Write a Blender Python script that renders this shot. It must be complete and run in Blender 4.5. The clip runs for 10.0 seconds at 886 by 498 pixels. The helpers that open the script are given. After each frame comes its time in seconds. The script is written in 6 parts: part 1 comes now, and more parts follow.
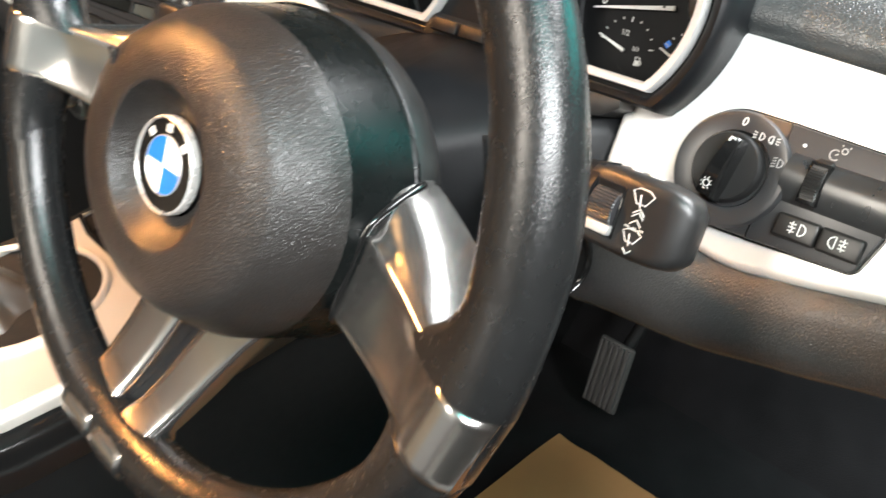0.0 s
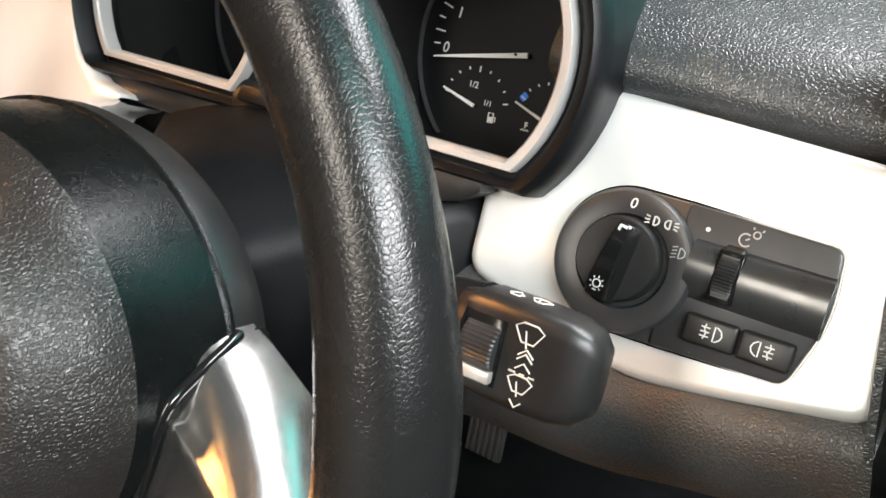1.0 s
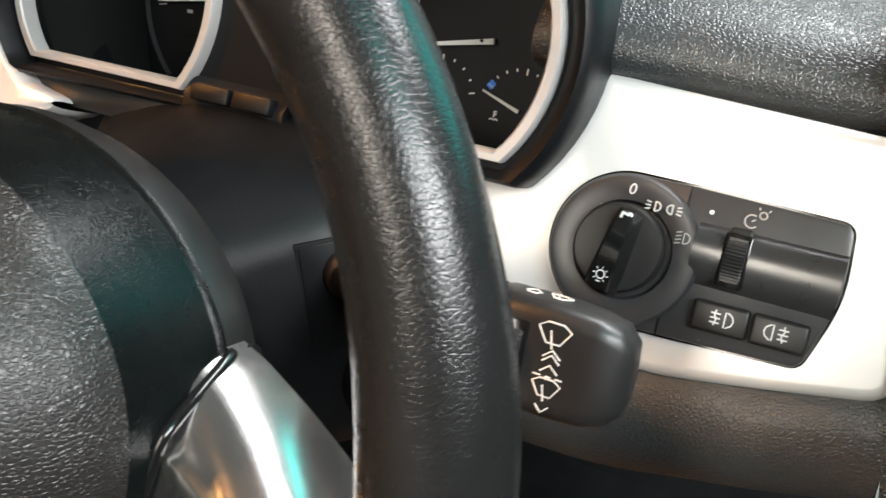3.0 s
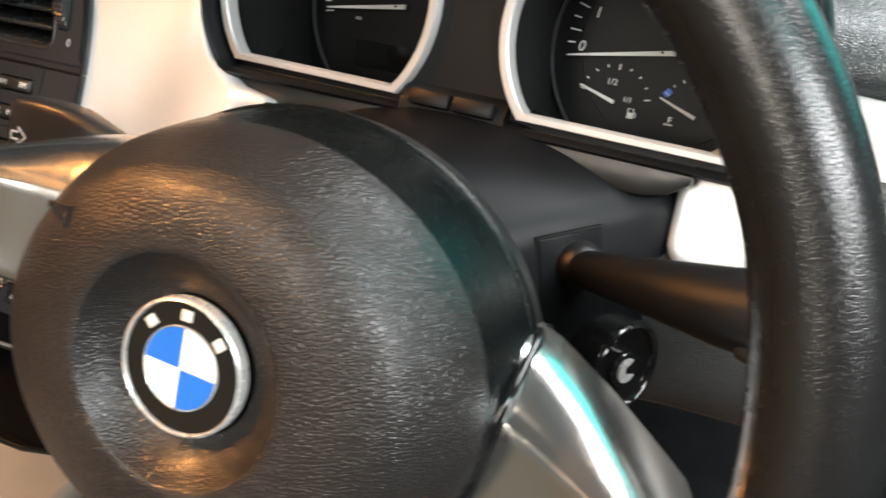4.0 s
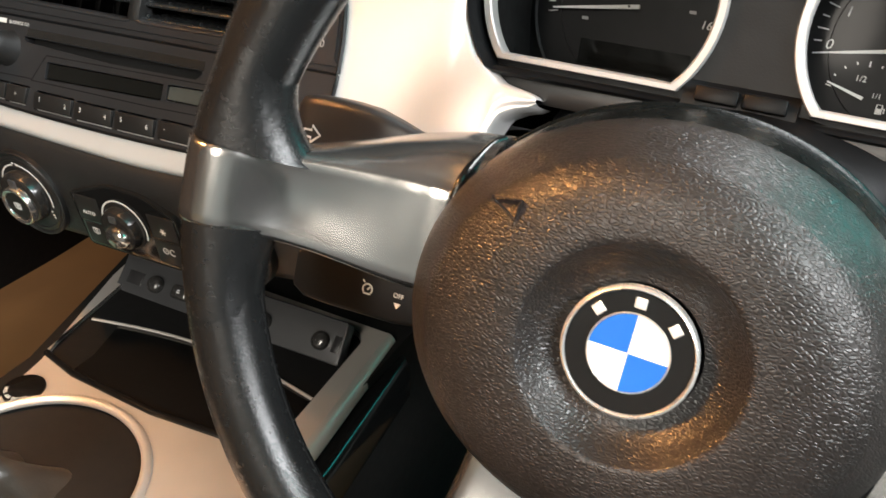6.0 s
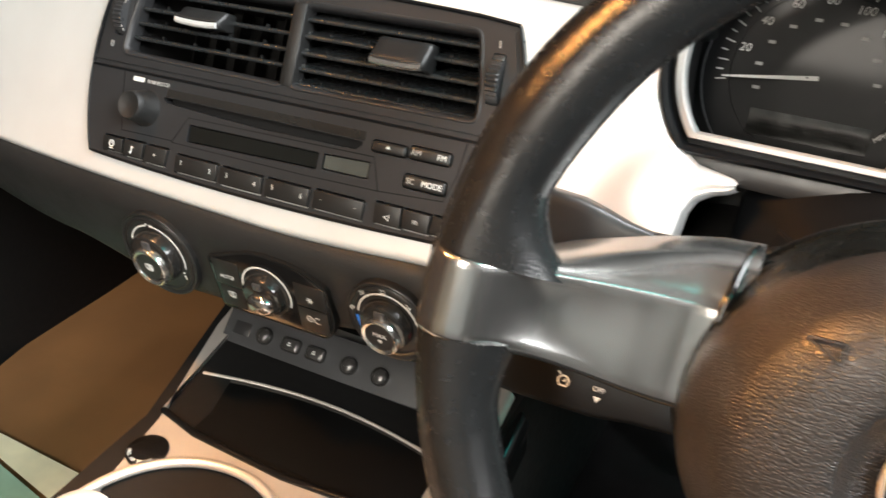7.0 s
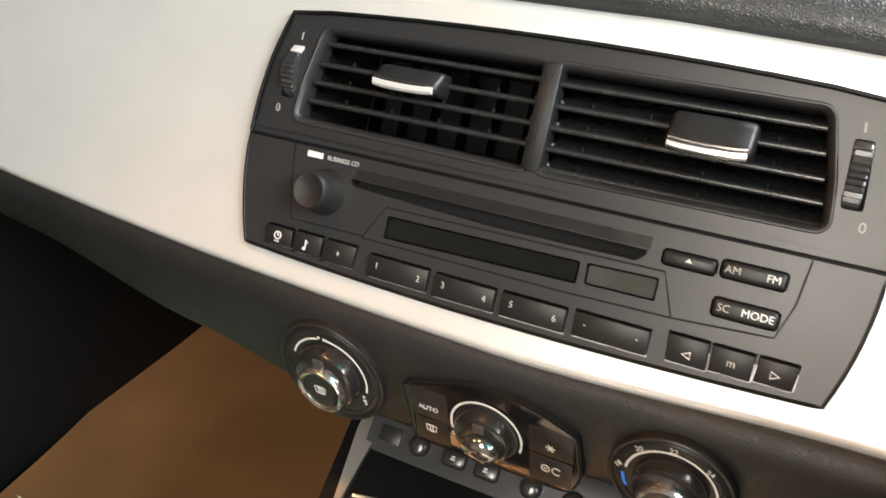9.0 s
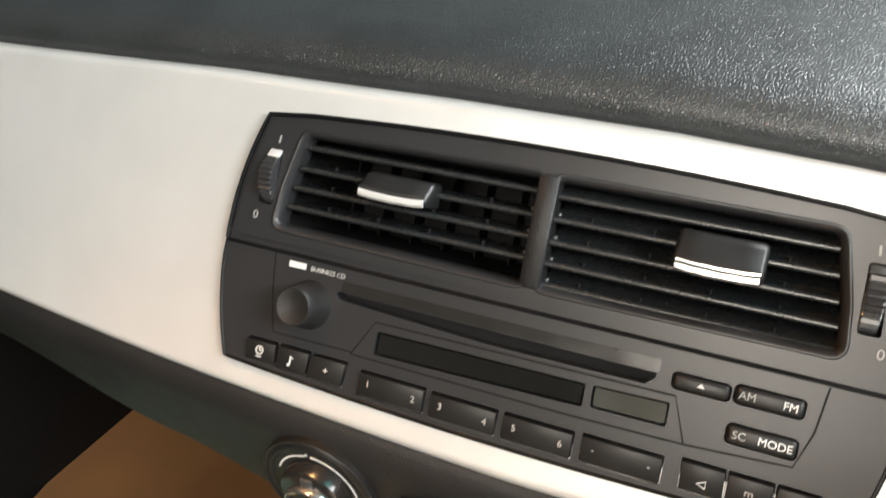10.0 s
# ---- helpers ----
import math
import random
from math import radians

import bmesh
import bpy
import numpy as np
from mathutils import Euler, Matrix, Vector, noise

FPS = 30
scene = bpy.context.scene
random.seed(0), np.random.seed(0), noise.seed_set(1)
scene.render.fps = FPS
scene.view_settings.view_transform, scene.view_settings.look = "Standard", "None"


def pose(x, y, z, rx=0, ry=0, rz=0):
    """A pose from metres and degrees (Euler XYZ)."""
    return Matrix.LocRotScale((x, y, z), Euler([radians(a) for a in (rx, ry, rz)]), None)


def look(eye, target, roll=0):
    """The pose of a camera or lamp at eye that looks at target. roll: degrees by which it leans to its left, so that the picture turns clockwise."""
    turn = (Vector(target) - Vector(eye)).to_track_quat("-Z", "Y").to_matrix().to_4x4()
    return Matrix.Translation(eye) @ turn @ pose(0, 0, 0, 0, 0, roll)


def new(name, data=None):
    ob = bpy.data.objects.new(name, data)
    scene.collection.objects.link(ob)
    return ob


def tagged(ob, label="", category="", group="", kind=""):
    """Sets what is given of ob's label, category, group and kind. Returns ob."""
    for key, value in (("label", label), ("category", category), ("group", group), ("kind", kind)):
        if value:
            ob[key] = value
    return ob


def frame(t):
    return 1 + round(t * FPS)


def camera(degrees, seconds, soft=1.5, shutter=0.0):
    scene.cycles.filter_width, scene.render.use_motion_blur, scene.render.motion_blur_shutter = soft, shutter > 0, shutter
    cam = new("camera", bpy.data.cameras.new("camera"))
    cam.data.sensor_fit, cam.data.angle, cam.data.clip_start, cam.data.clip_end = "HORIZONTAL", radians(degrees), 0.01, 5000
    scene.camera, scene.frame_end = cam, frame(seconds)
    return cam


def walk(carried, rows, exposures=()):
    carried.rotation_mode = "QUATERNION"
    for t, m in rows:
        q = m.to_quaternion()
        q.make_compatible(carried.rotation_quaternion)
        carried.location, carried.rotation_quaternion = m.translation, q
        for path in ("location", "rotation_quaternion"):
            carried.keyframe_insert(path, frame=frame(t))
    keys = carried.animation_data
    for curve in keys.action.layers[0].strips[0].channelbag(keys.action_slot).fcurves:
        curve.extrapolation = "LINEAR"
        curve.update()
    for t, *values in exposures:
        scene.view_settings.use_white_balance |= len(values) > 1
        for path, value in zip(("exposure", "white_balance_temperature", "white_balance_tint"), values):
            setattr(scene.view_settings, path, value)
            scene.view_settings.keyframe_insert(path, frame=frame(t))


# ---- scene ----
cam = camera(55.3, 10.0, 1.5, 0.35)
PATH = [
    (0, (0.328, -0.14, 0.864), (-0.909, 1.024, -0.191), -0.2),
    (0.5, (0.285, -0.087, 0.856), (-0.805, 1.217, -0.198), -0.3),
    (1, (0.268, -0.063, 0.86), (-0.731, 1.322, -0.182), -0.8),
    (1.5, (0.259, -0.052, 0.853), (-0.682, 1.373, -0.189), -0.9),
    (2, (0.258, -0.047, 0.849), (-0.637, 1.407, -0.192), -0.7),
    (2.2, (0.257, -0.046, 0.849), (-0.625, 1.417, -0.191), -0.8),
    (3.3, (0.222, -0.083, 0.856), (-0.593, 1.403, -0.205), -0.3),
    (3.5, (0.211, -0.099, 0.86), (-0.612, 1.381, -0.205), -0.6),
    (4, (0.161, -0.138, 0.867), (-0.623, 1.367, -0.192), 1.1),
    (4.5, (0.123, -0.178, 0.87), (-0.665, 1.324, -0.19), 0.9),
    (5, (0.093, -0.201, 0.856), (-0.689, 1.303, -0.205), 1.0),
    (5.2, (0.079, -0.207, 0.853), (-0.705, 1.295, -0.208), 0.9),
    (6.3, (0.026, -0.215, 0.879), (-0.752, 1.287, -0.189), 0.9),
    (6.5, (0.007, -0.215, 0.883), (-0.778, 1.283, -0.185), 1.0),
    (7, (-0.057, -0.229, 0.899), (-0.845, 1.27, -0.163), 1.0),
    (7.5, (-0.12, -0.228, 0.885), (-0.914, 1.268, -0.179), 0.9),
    (8, (-0.162, -0.205, 0.885), (-0.958, 1.292, -0.175), 0.9),
    (8.5, (-0.209, -0.193, 0.878), (-1.009, 1.307, -0.175), 0.9),
    (9, (-0.243, -0.171, 0.882), (-1.04, 1.333, -0.167), 0.8),
    (9.5, (-0.27, -0.157, 0.891), (-1.044, 1.367, -0.147), 0.7),
    (10, (-0.28, -0.14, 0.915), (-0.985, 1.421, -0.117), 0.9),
]
EXPOSURE = ((0.0, 0.8), (0.5, 0.45), (1.0, 0.2), (2.0, 0.1), (3.5, 0.05), (4.5, 0.1), (5.2, 0.05), (6.5, 0.25), (7.0, 0.48), (7.5, 0.45), (8.5, 0.33), (9.0, 0.24), (10.0, 0.2))
walk(cam, [(t, look(eye, target, roll)) for t, eye, target, roll in PATH], EXPOSURE)

# ---- light ----
world = bpy.data.worlds.new("garage_air")
scene.world = world
world.use_nodes = True
world.node_tree.nodes["Background"].inputs[0].default_value = (0.55, 0.6, 0.65, 1)
world.node_tree.nodes["Background"].inputs[1].default_value = 0.05


def area_lamp(name, eye, target, sx, sy, watts, colour, beam=180.0):
    data = bpy.data.lights.new(name, "AREA")
    data.shape, data.size, data.size_y, data.energy, data.color = "RECTANGLE", sx, sy, watts, colour
    data.spread = radians(beam)
    ob = new(name, data)
    ob.matrix_world = look(eye, target)
    return ob


LAMPS = (
    ("ceiling_tube_light", (1.70, -0.75, 1.90), (0.1, 0.2, 0.7), 1.3, 0.45, 88, (0.96, 0.98, 1.0)),
    ("ceiling_tube_light", (1.02, 1.25, 2.72), (0.1, 0.1, 0.7), 2.1, 0.60, 120, (0.93, 0.97, 1.0)),
    ("ceiling_tube_light", (-0.20, -2.60, 2.28), (0.0, 0.1, 0.7), 0.50, 1.50, 60, (1.0, 0.90, 0.77)),
    # unseen tube added to brighten the wall ahead for dash top reflections
    ("ceiling_tube_light", (1.3, 2.9, 2.80), (1.3, 4.4, 1.0), 2.4, 0.30, 45, (0.95, 0.98, 1.0)),
    # this first warm spot is added: its narrow beam tints console, not trim
    ("warm_spot_lamp", (-0.80, -0.55, 2.60), (-0.47, -0.07, 0.40), 0.30, 0.30, 1.1, (1.0, 0.46, 0.16), 12.0),
    ("warm_spot_lamp", (-1.90, -1.00, 2.62), (0.02, -0.02, 0.66), 0.40, 0.36, 1.35, (1.0, 0.42, 0.11), 11.0),
    ("teal_neon_strip", (1.75, 2.45, 1.90), (0.1, 0.1, 0.75), 1.6, 1.2, 20, (0.04, 0.90, 0.85)),
    ("teal_neon_strip", (1.45, -0.70, 2.70), (0.1, 0.1, 0.75), 1.0, 0.60, 5, (0.04, 0.90, 0.85)),
)
for lamp in LAMPS:
    area_lamp(*lamp)


# ---- materials ----
def material(name, colour, rough=0.5, metal=0.0, grain=0.0, grain_scale=500.0, kind="voronoi", vary=0.12, vary_scale=25.0,
             rough_vary=0.035, coat=0.0, emit=0.0, fine=0.0, spec=0.5, stretch=None, crease=0.15, dust=0.0):
    m = bpy.data.materials.new(name)
    m.use_nodes = True
    nt = m.node_tree
    b = nt.nodes["Principled BSDF"]
    b.inputs["Metallic"].default_value = metal
    b.inputs["Roughness"].default_value = rough
    b.inputs["Coat Weight"].default_value = coat
    b.inputs["Coat Roughness"].default_value = 0.08
    b.inputs["Specular IOR Level"].default_value = spec
    b.inputs["Base Color"].default_value = (*colour, 1)
    if emit:
        b.inputs["Emission Color"].default_value = (*colour, 1)
        b.inputs["Emission Strength"].default_value = emit
    tc = nt.nodes.new("ShaderNodeTexCoord")
    place = tc.outputs["Object"]
    if stretch:
        sm = nt.nodes.new("ShaderNodeVectorMath")
        sm.operation = "MULTIPLY"
        sm.inputs[1].default_value = stretch
        nt.links.new(place, sm.inputs[0])
        place = sm.outputs[0]
    if vary:
        n = nt.nodes.new("ShaderNodeTexNoise")
        n.inputs["Scale"].default_value, n.inputs["Detail"].default_value = vary_scale, 6
        nt.links.new(tc.outputs["Object"], n.inputs["Vector"])
        mr = nt.nodes.new("ShaderNodeMapRange")
        mr.inputs[1].default_value, mr.inputs[2].default_value = 0.3, 0.7
        mr.inputs[3].default_value, mr.inputs[4].default_value = 1 - vary, 1 + vary
        nt.links.new(n.outputs[0], mr.inputs[0])
        mx = nt.nodes.new("ShaderNodeVectorMath")
        mx.operation = "SCALE"
        mx.inputs[0].default_value = colour
        nt.links.new(mr.outputs[0], mx.inputs["Scale"])
        nt.links.new(mx.outputs[0], b.inputs["Base Color"])
        n2 = nt.nodes.new("ShaderNodeTexNoise")
        n2.inputs["Scale"].default_value, n2.inputs["Detail"].default_value = vary_scale * 4, 3
        nt.links.new(tc.outputs["Object"], n2.inputs["Vector"])
        mr2 = nt.nodes.new("ShaderNodeMapRange")
        mr2.inputs[1].default_value, mr2.inputs[2].default_value = 0.3, 0.7
        mr2.inputs[3].default_value, mr2.inputs[4].default_value = max(0.03, rough - rough_vary), min(1, rough + rough_vary)
        nt.links.new(n2.outputs[0], mr2.inputs[0])
        nt.links.new(mr2.outputs[0], b.inputs["Roughness"])
    if dust:
        # scattered pale specks of dust
        sp = nt.nodes.new("ShaderNodeTexVoronoi")
        sp.inputs["Scale"].default_value = 260
        nt.links.new(tc.outputs["Object"], sp.inputs["Vector"])
        sm2 = nt.nodes.new("ShaderNodeMapRange")
        sm2.inputs[1].default_value, sm2.inputs[2].default_value = 0.05, 0.09
        sm2.inputs[3].default_value, sm2.inputs[4].default_value = 1.0, 0.0
        nt.links.new(sp.outputs["Distance"], sm2.inputs[0])
        few = nt.nodes.new("ShaderNodeSeparateColor")
        nt.links.new(sp.outputs["Color"], few.inputs[0])
        pick = nt.nodes.new("ShaderNodeMath")
        pick.operation = "LESS_THAN"
        pick.inputs[1].default_value = dust
        nt.links.new(few.outputs[0], pick.inputs[0])
        both = nt.nodes.new("ShaderNodeMath")
        both.operation = "MULTIPLY"
        nt.links.new(sm2.outputs[0], both.inputs[0])
        nt.links.new(pick.outputs[0], both.inputs[1])
        mix = nt.nodes.new("ShaderNodeMix")
        mix.data_type = "RGBA"
        mix.inputs["B"].default_value = (0.32, 0.31, 0.29, 1)
        nt.links.new(both.outputs[0], mix.inputs["Factor"])
        nt.links.new(mx.outputs[0], mix.inputs["A"])
        nt.links.new(mix.outputs["Result"], b.inputs["Base Color"])
    if grain:
        bump = nt.nodes.new("ShaderNodeBump")
        bump.inputs["Strength"].default_value = 1.0
        bump.inputs["Distance"].default_value = grain
        warp = nt.nodes.new("ShaderNodeTexNoise")
        warp.inputs["Scale"].default_value = grain_scale * 0.45
        add = nt.nodes.new("ShaderNodeVectorMath")
        add.operation = "MULTIPLY_ADD"
        add.inputs[1].default_value = ((0.9 if kind == "pebble" else 0.3) / grain_scale,) * 3
        nt.links.new(place, warp.inputs["Vector"])
        nt.links.new(warp.outputs["Color"], add.inputs[0])
        nt.links.new(place, add.inputs[2])
        if kind == "voronoi":
            v = nt.nodes.new("ShaderNodeTexVoronoi")
            v.feature = "F1"
            v.inputs["Scale"].default_value = grain_scale
            nt.links.new(add.outputs[0], v.inputs["Vector"])
            cr = nt.nodes.new("ShaderNodeMapRange")
            cr.interpolation_type = "SMOOTHSTEP"
            cr.inputs[1].default_value, cr.inputs[2].default_value = crease, 0.85
            cr.inputs[3].default_value, cr.inputs[4].default_value = 1.0, 0.0
            nt.links.new(v.outputs["Distance"], cr.inputs[0])
            height = cr.outputs[0]
        elif kind == "pebble":
            # flat-topped cells with narrow valleys between them
            v = nt.nodes.new("ShaderNodeTexVoronoi")
            v.feature = "DISTANCE_TO_EDGE"
            v.inputs["Scale"].default_value = grain_scale
            nt.links.new(add.outputs[0], v.inputs["Vector"])
            cr = nt.nodes.new("ShaderNodeMapRange")
            cr.interpolation_type = "SMOOTHSTEP"
            cr.inputs[1].default_value, cr.inputs[2].default_value = 0.0, crease
            nt.links.new(v.outputs["Distance"], cr.inputs[0])
            height = cr.outputs[0]
        else:
            v = nt.nodes.new("ShaderNodeTexNoise")
            v.inputs["Scale"].default_value, v.inputs["Detail"].default_value = grain_scale, 4
            nt.links.new(place, v.inputs["Vector"])
            height = v.outputs[0]
        if fine:
            f = nt.nodes.new("ShaderNodeTexNoise")
            f.inputs["Scale"].default_value, f.inputs["Detail"].default_value = grain_scale * 0.12, 4
            nt.links.new(place, f.inputs["Vector"])
            ma = nt.nodes.new("ShaderNodeMath")
            ma.operation = "MULTIPLY_ADD"
            ma.inputs[1].default_value = fine
            nt.links.new(f.outputs[0], ma.inputs[0])
            nt.links.new(height, ma.inputs[2])
            height = ma.outputs[0]
        nt.links.new(height, bump.inputs["Height"])
        nt.links.new(bump.outputs[0], b.inputs["Normal"])
    return m


M_PAD = material("grained_airbag_vinyl", (0.0135, 0.0122, 0.0115), 0.35, grain=0.00013, grain_scale=760, kind="pebble", crease=0.30, vary=0.2, spec=0.38, stretch=(0.62, 1.0, 1.0))
M_RIM = material("worn_black_leather", (0.0085, 0.0088, 0.009), 0.26, grain=0.00003, grain_scale=760, kind="pebble", crease=0.20, vary=0.12, vary_scale=60, rough_vary=0.02, spec=0.34, stretch=(1.0, 1.0, 1.0))
M_DASH = material("grained_dash_vinyl", (0.024, 0.027, 0.028), 0.34, grain=0.00014, grain_scale=640, kind="pebble", crease=0.30, vary=0.15, spec=0.55)
M_LOWER = material("soft_black_dash_plastic", (0.0125, 0.0122, 0.0120), 0.46, grain=0.00009, grain_scale=800, kind="pebble", crease=0.4, vary=0.15, spec=0.36)
M_BTNGREY = material("glossy_grey_button_plastic", (0.030, 0.029, 0.028), 0.22, vary=0.1, spec=0.9)
M_KNEE = material("charcoal_knee_panel_vinyl", (0.040, 0.041, 0.042), 0.40, grain=0.00014, grain_scale=620, kind="pebble", crease=0.30, vary=0.12, spec=0.45)
M_PLASTIC = material("satin_black_plastic", (0.010, 0.010, 0.010), 0.40, grain=0.00002, grain_scale=1500, kind="noise", vary=0.15, spec=0.45)
M_FASCIA = material("charcoal_soft_touch_fascia", (0.0200, 0.0200, 0.0210), 0.33, grain=0.000008, grain_scale=1800, kind="noise", vary=0.05, rough_vary=0.008, spec=0.36)
M_BUTTON = material("black_button_plastic", (0.012, 0.0115, 0.011), 0.40, grain=0.00001, grain_scale=1800, kind="noise", vary=0.12, spec=0.36)
M_SLAT = material("blue_black_slat_plastic", (0.0150, 0.0168, 0.0182), 0.27, vary=0.1, spec=0.7)
M_BAND = material("sheen_black_band_plastic", (0.020, 0.0205, 0.021), 0.30, vary=0.08, spec=0.8)
M_WHEEL = material("ribbed_black_wheel_plastic", (0.026, 0.026, 0.027), 0.30, vary=0.05, spec=0.6)
M_SMOKED = material("smoked_chrome", (0.42, 0.40, 0.38), 0.16, 0.95, vary=0.04)
M_DIALRING = material("dial_ring_chrome", (0.60, 0.58, 0.56), 0.22, 0.95, vary=0.04)
M_SIDE = material("black_side_vinyl", (0.0030, 0.0038, 0.0038), 0.27, grain=0.00004, grain_scale=1000, kind="pebble", crease=0.34, vary=0.15, spec=0.14)
M_SHROUD = material("matt_black_shroud_plastic", (0.0036, 0.0040, 0.0046), 0.44, grain=0.00002, grain_scale=900, vary=0.15, spec=0.17)
M_SMOKE = material("smoked_dial_plastic", (0.016, 0.015, 0.014), 0.20, vary=0.1, rough_vary=0.04)
M_DUSTY = material("dusty_charcoal_fascia", (0.024, 0.024, 0.025), 0.36, grain=0.00002, grain_scale=1600, kind="noise", vary=0.15, spec=0.5, dust=0.16)
M_DOOR = material("grey_door_plastic", (0.085, 0.092, 0.092), 0.5, grain=0.00003, grain_scale=900, vary=0.1)
M_RING = material("silver_emblem_ring", (0.62, 0.61, 0.59), 0.28, 0.55, vary=0.03)
M_REFLGREY = material("grey_reflector_vinyl", (0.30, 0.285, 0.27), 0.6, grain=0.0002, grain_scale=500, vary=0.12)
M_REFLTAN = material("tan_reflector_vinyl", (0.36, 0.26, 0.17), 0.6, grain=0.0002, grain_scale=500, vary=0.12)
M_STRIP = material("grey_switch_strip_plastic", (0.040, 0.041, 0.043), 0.36, vary=0.10)
M_GLOSS = material("gloss_black_plastic", (0.006, 0.006, 0.006), 0.12, vary=0.1, rough_vary=0.04, spec=0.45)
M_DARK = material("dark_void_plastic", (0.006, 0.006, 0.006), 0.7, vary=0.1, spec=0.2)
M_SPOKE = material("satin_pearl_chrome", (0.40, 0.39, 0.378), 0.22, 0.97, vary=0.03, vary_scale=12, rough_vary=0.02)
M_TRIM = material("silver_trim_paint", (0.74, 0.735, 0.72), 0.36, 0.50, vary=0.03, rough_vary=0.03)
M_CONSOLE = material("satin_aluminium_paint", (0.64, 0.60, 0.55), 0.40, 0.6, vary=0.04, rough_vary=0.03)
M_BEZEL = material("satin_silver_ring", (0.60, 0.59, 0.57), 0.36, 0.75, vary=0.04)
M_GAUGE = material("matt_silver_gauge_paint", (0.40, 0.39, 0.38), 0.42, 0.35, vary=0.04)
M_WHITE = material("white_print", (0.62, 0.62, 0.60), 0.6, vary=0.0)
M_DIMPRINT = material("grey_print", (0.30, 0.30, 0.29), 0.6, vary=0.0)
M_BLUE = material("blue_enamel", (0.012, 0.115, 0.50), 0.16, vary=0.05, coat=0.6)
M_WENAMEL = material("white_enamel", (0.80, 0.80, 0.80), 0.16, vary=0.03, coat=0.6)
M_SILVER = material("silver_enamel", (0.66, 0.65, 0.62), 0.3, 0.2, vary=0.03)
M_GREYPRINT = material("pale_grey_print", (0.44, 0.43, 0.41), 0.6, vary=0.0)
M_RED = material("red_print", (0.62, 0.03, 0.05), 0.5, vary=0.0)
M_BLUEPRINT = material("blue_print", (0.03, 0.20, 0.75), 0.5, vary=0.0)
M_DIAL = material("matt_black_dial", (0.0045, 0.0046, 0.005), 0.5, vary=0.1, spec=0.2, coat=0.08)
M_LCD = material("dark_lcd_glass", (0.008, 0.008, 0.0072), 0.10, vary=0.1, rough_vary=0.03)
# paler base stands in for the bright reflection on the small display
M_LCD2 = material("clear_lcd_glass", (0.055, 0.058, 0.052), 0.06, vary=0.1, rough_vary=0.02, spec=0.8)
M_PAPER = material("brown_kraft_paper", (0.21, 0.098, 0.034), 0.75, grain=0.0004, grain_scale=60, kind="noise", vary=0.18, vary_scale=8)
# flat colours for the lit streak and tint on the passenger mat
M_STREAKG = material("pale_green_light_tint", (0.34, 0.52, 0.40), 0.7, vary=0.1)
M_STREAKC = material("cream_light_tint", (0.86, 0.80, 0.58), 0.7, vary=0.1)
M_CARPET = material("black_carpet", (0.006, 0.006, 0.0065), 0.95, grain=0.0012, grain_scale=900, kind="noise", vary=0.3, spec=0.1)
M_RUBBER = material("ribbed_pedal_rubber", (0.05, 0.05, 0.05), 0.5, vary=0.2)
M_GAITER = material("soft_gaiter_leather", (0.030, 0.0235, 0.0175), 0.34, grain=0.00006, grain_scale=420, vary=0.2, spec=0.7)
M_WALL = material("garage_wall_paint", (0.10, 0.098, 0.095), 0.8, grain=0.0006, grain_scale=40, kind="noise", vary=0.08, vary_scale=2)
M_CONCRETE = material("garage_floor_paint", (0.14, 0.13, 0.12), 0.7, grain=0.0006, grain_scale=80, kind="noise", vary=0.15, vary_scale=3)
M_WHITEWALL = material("white_wall_paint", (0.60, 0.61, 0.61), 0.8, grain=0.0006, grain_scale=40, kind="noise", vary=0.08, vary_scale=2)
M_BEIGE = material("grey_wall_paint", (0.30, 0.292, 0.28), 0.8, grain=0.0006, grain_scale=40, kind="noise", vary=0.08, vary_scale=2)
M_DARKWALL = material("dark_wall_paint", (0.035, 0.035, 0.036), 0.8, grain=0.0006, grain_scale=40, kind="noise", vary=0.08, vary_scale=2)
M_TUBE = material("lit_tube_cover", (1.0, 0.97, 0.93), 0.5, emit=6.0, vary=0.0)
M_TEAL = material("lit_teal_tube", (0.05, 0.95, 0.85), 0.5, emit=0.8, vary=0.0)
M_WARM = material("lit_warm_cover", (1.0, 0.56, 0.25), 0.5, emit=2.0, vary=0.0)


# ---- builders ----
def smooth(me, angle=40.0):
    me.polygons.foreach_set("use_smooth", [True] * len(me.polygons))
    me.set_sharp_from_angle(angle=radians(angle))


def part(name, bm, mat, parent=None, label="", m=None, angle=40.0):
    """Links a bmesh (or a ready mesh) as one mesh object under parent, at the pose m in the parent's frame."""
    if isinstance(bm, bpy.types.Mesh):
        me = bm
    else:
        bmesh.ops.recalc_face_normals(bm, faces=bm.faces)
        me = bpy.data.meshes.new(name)
        bm.to_mesh(me)
        bm.free()
        smooth(me, angle)
    if mat and not me.materials:
        me.materials.append(mat)
    ob = new(name, me)
    if parent:
        ob.parent = parent
    if m is not None:
        ob.matrix_local = m
    if label:
        ob["label"] = label
    return ob


def thing(name, label, category, m=None, group="", kind=""):
    ob = new(name)
    ob.empty_display_size = 0.02
    if m is not None:
        ob.matrix_world = m
    return tagged(ob, label, category, group, kind)


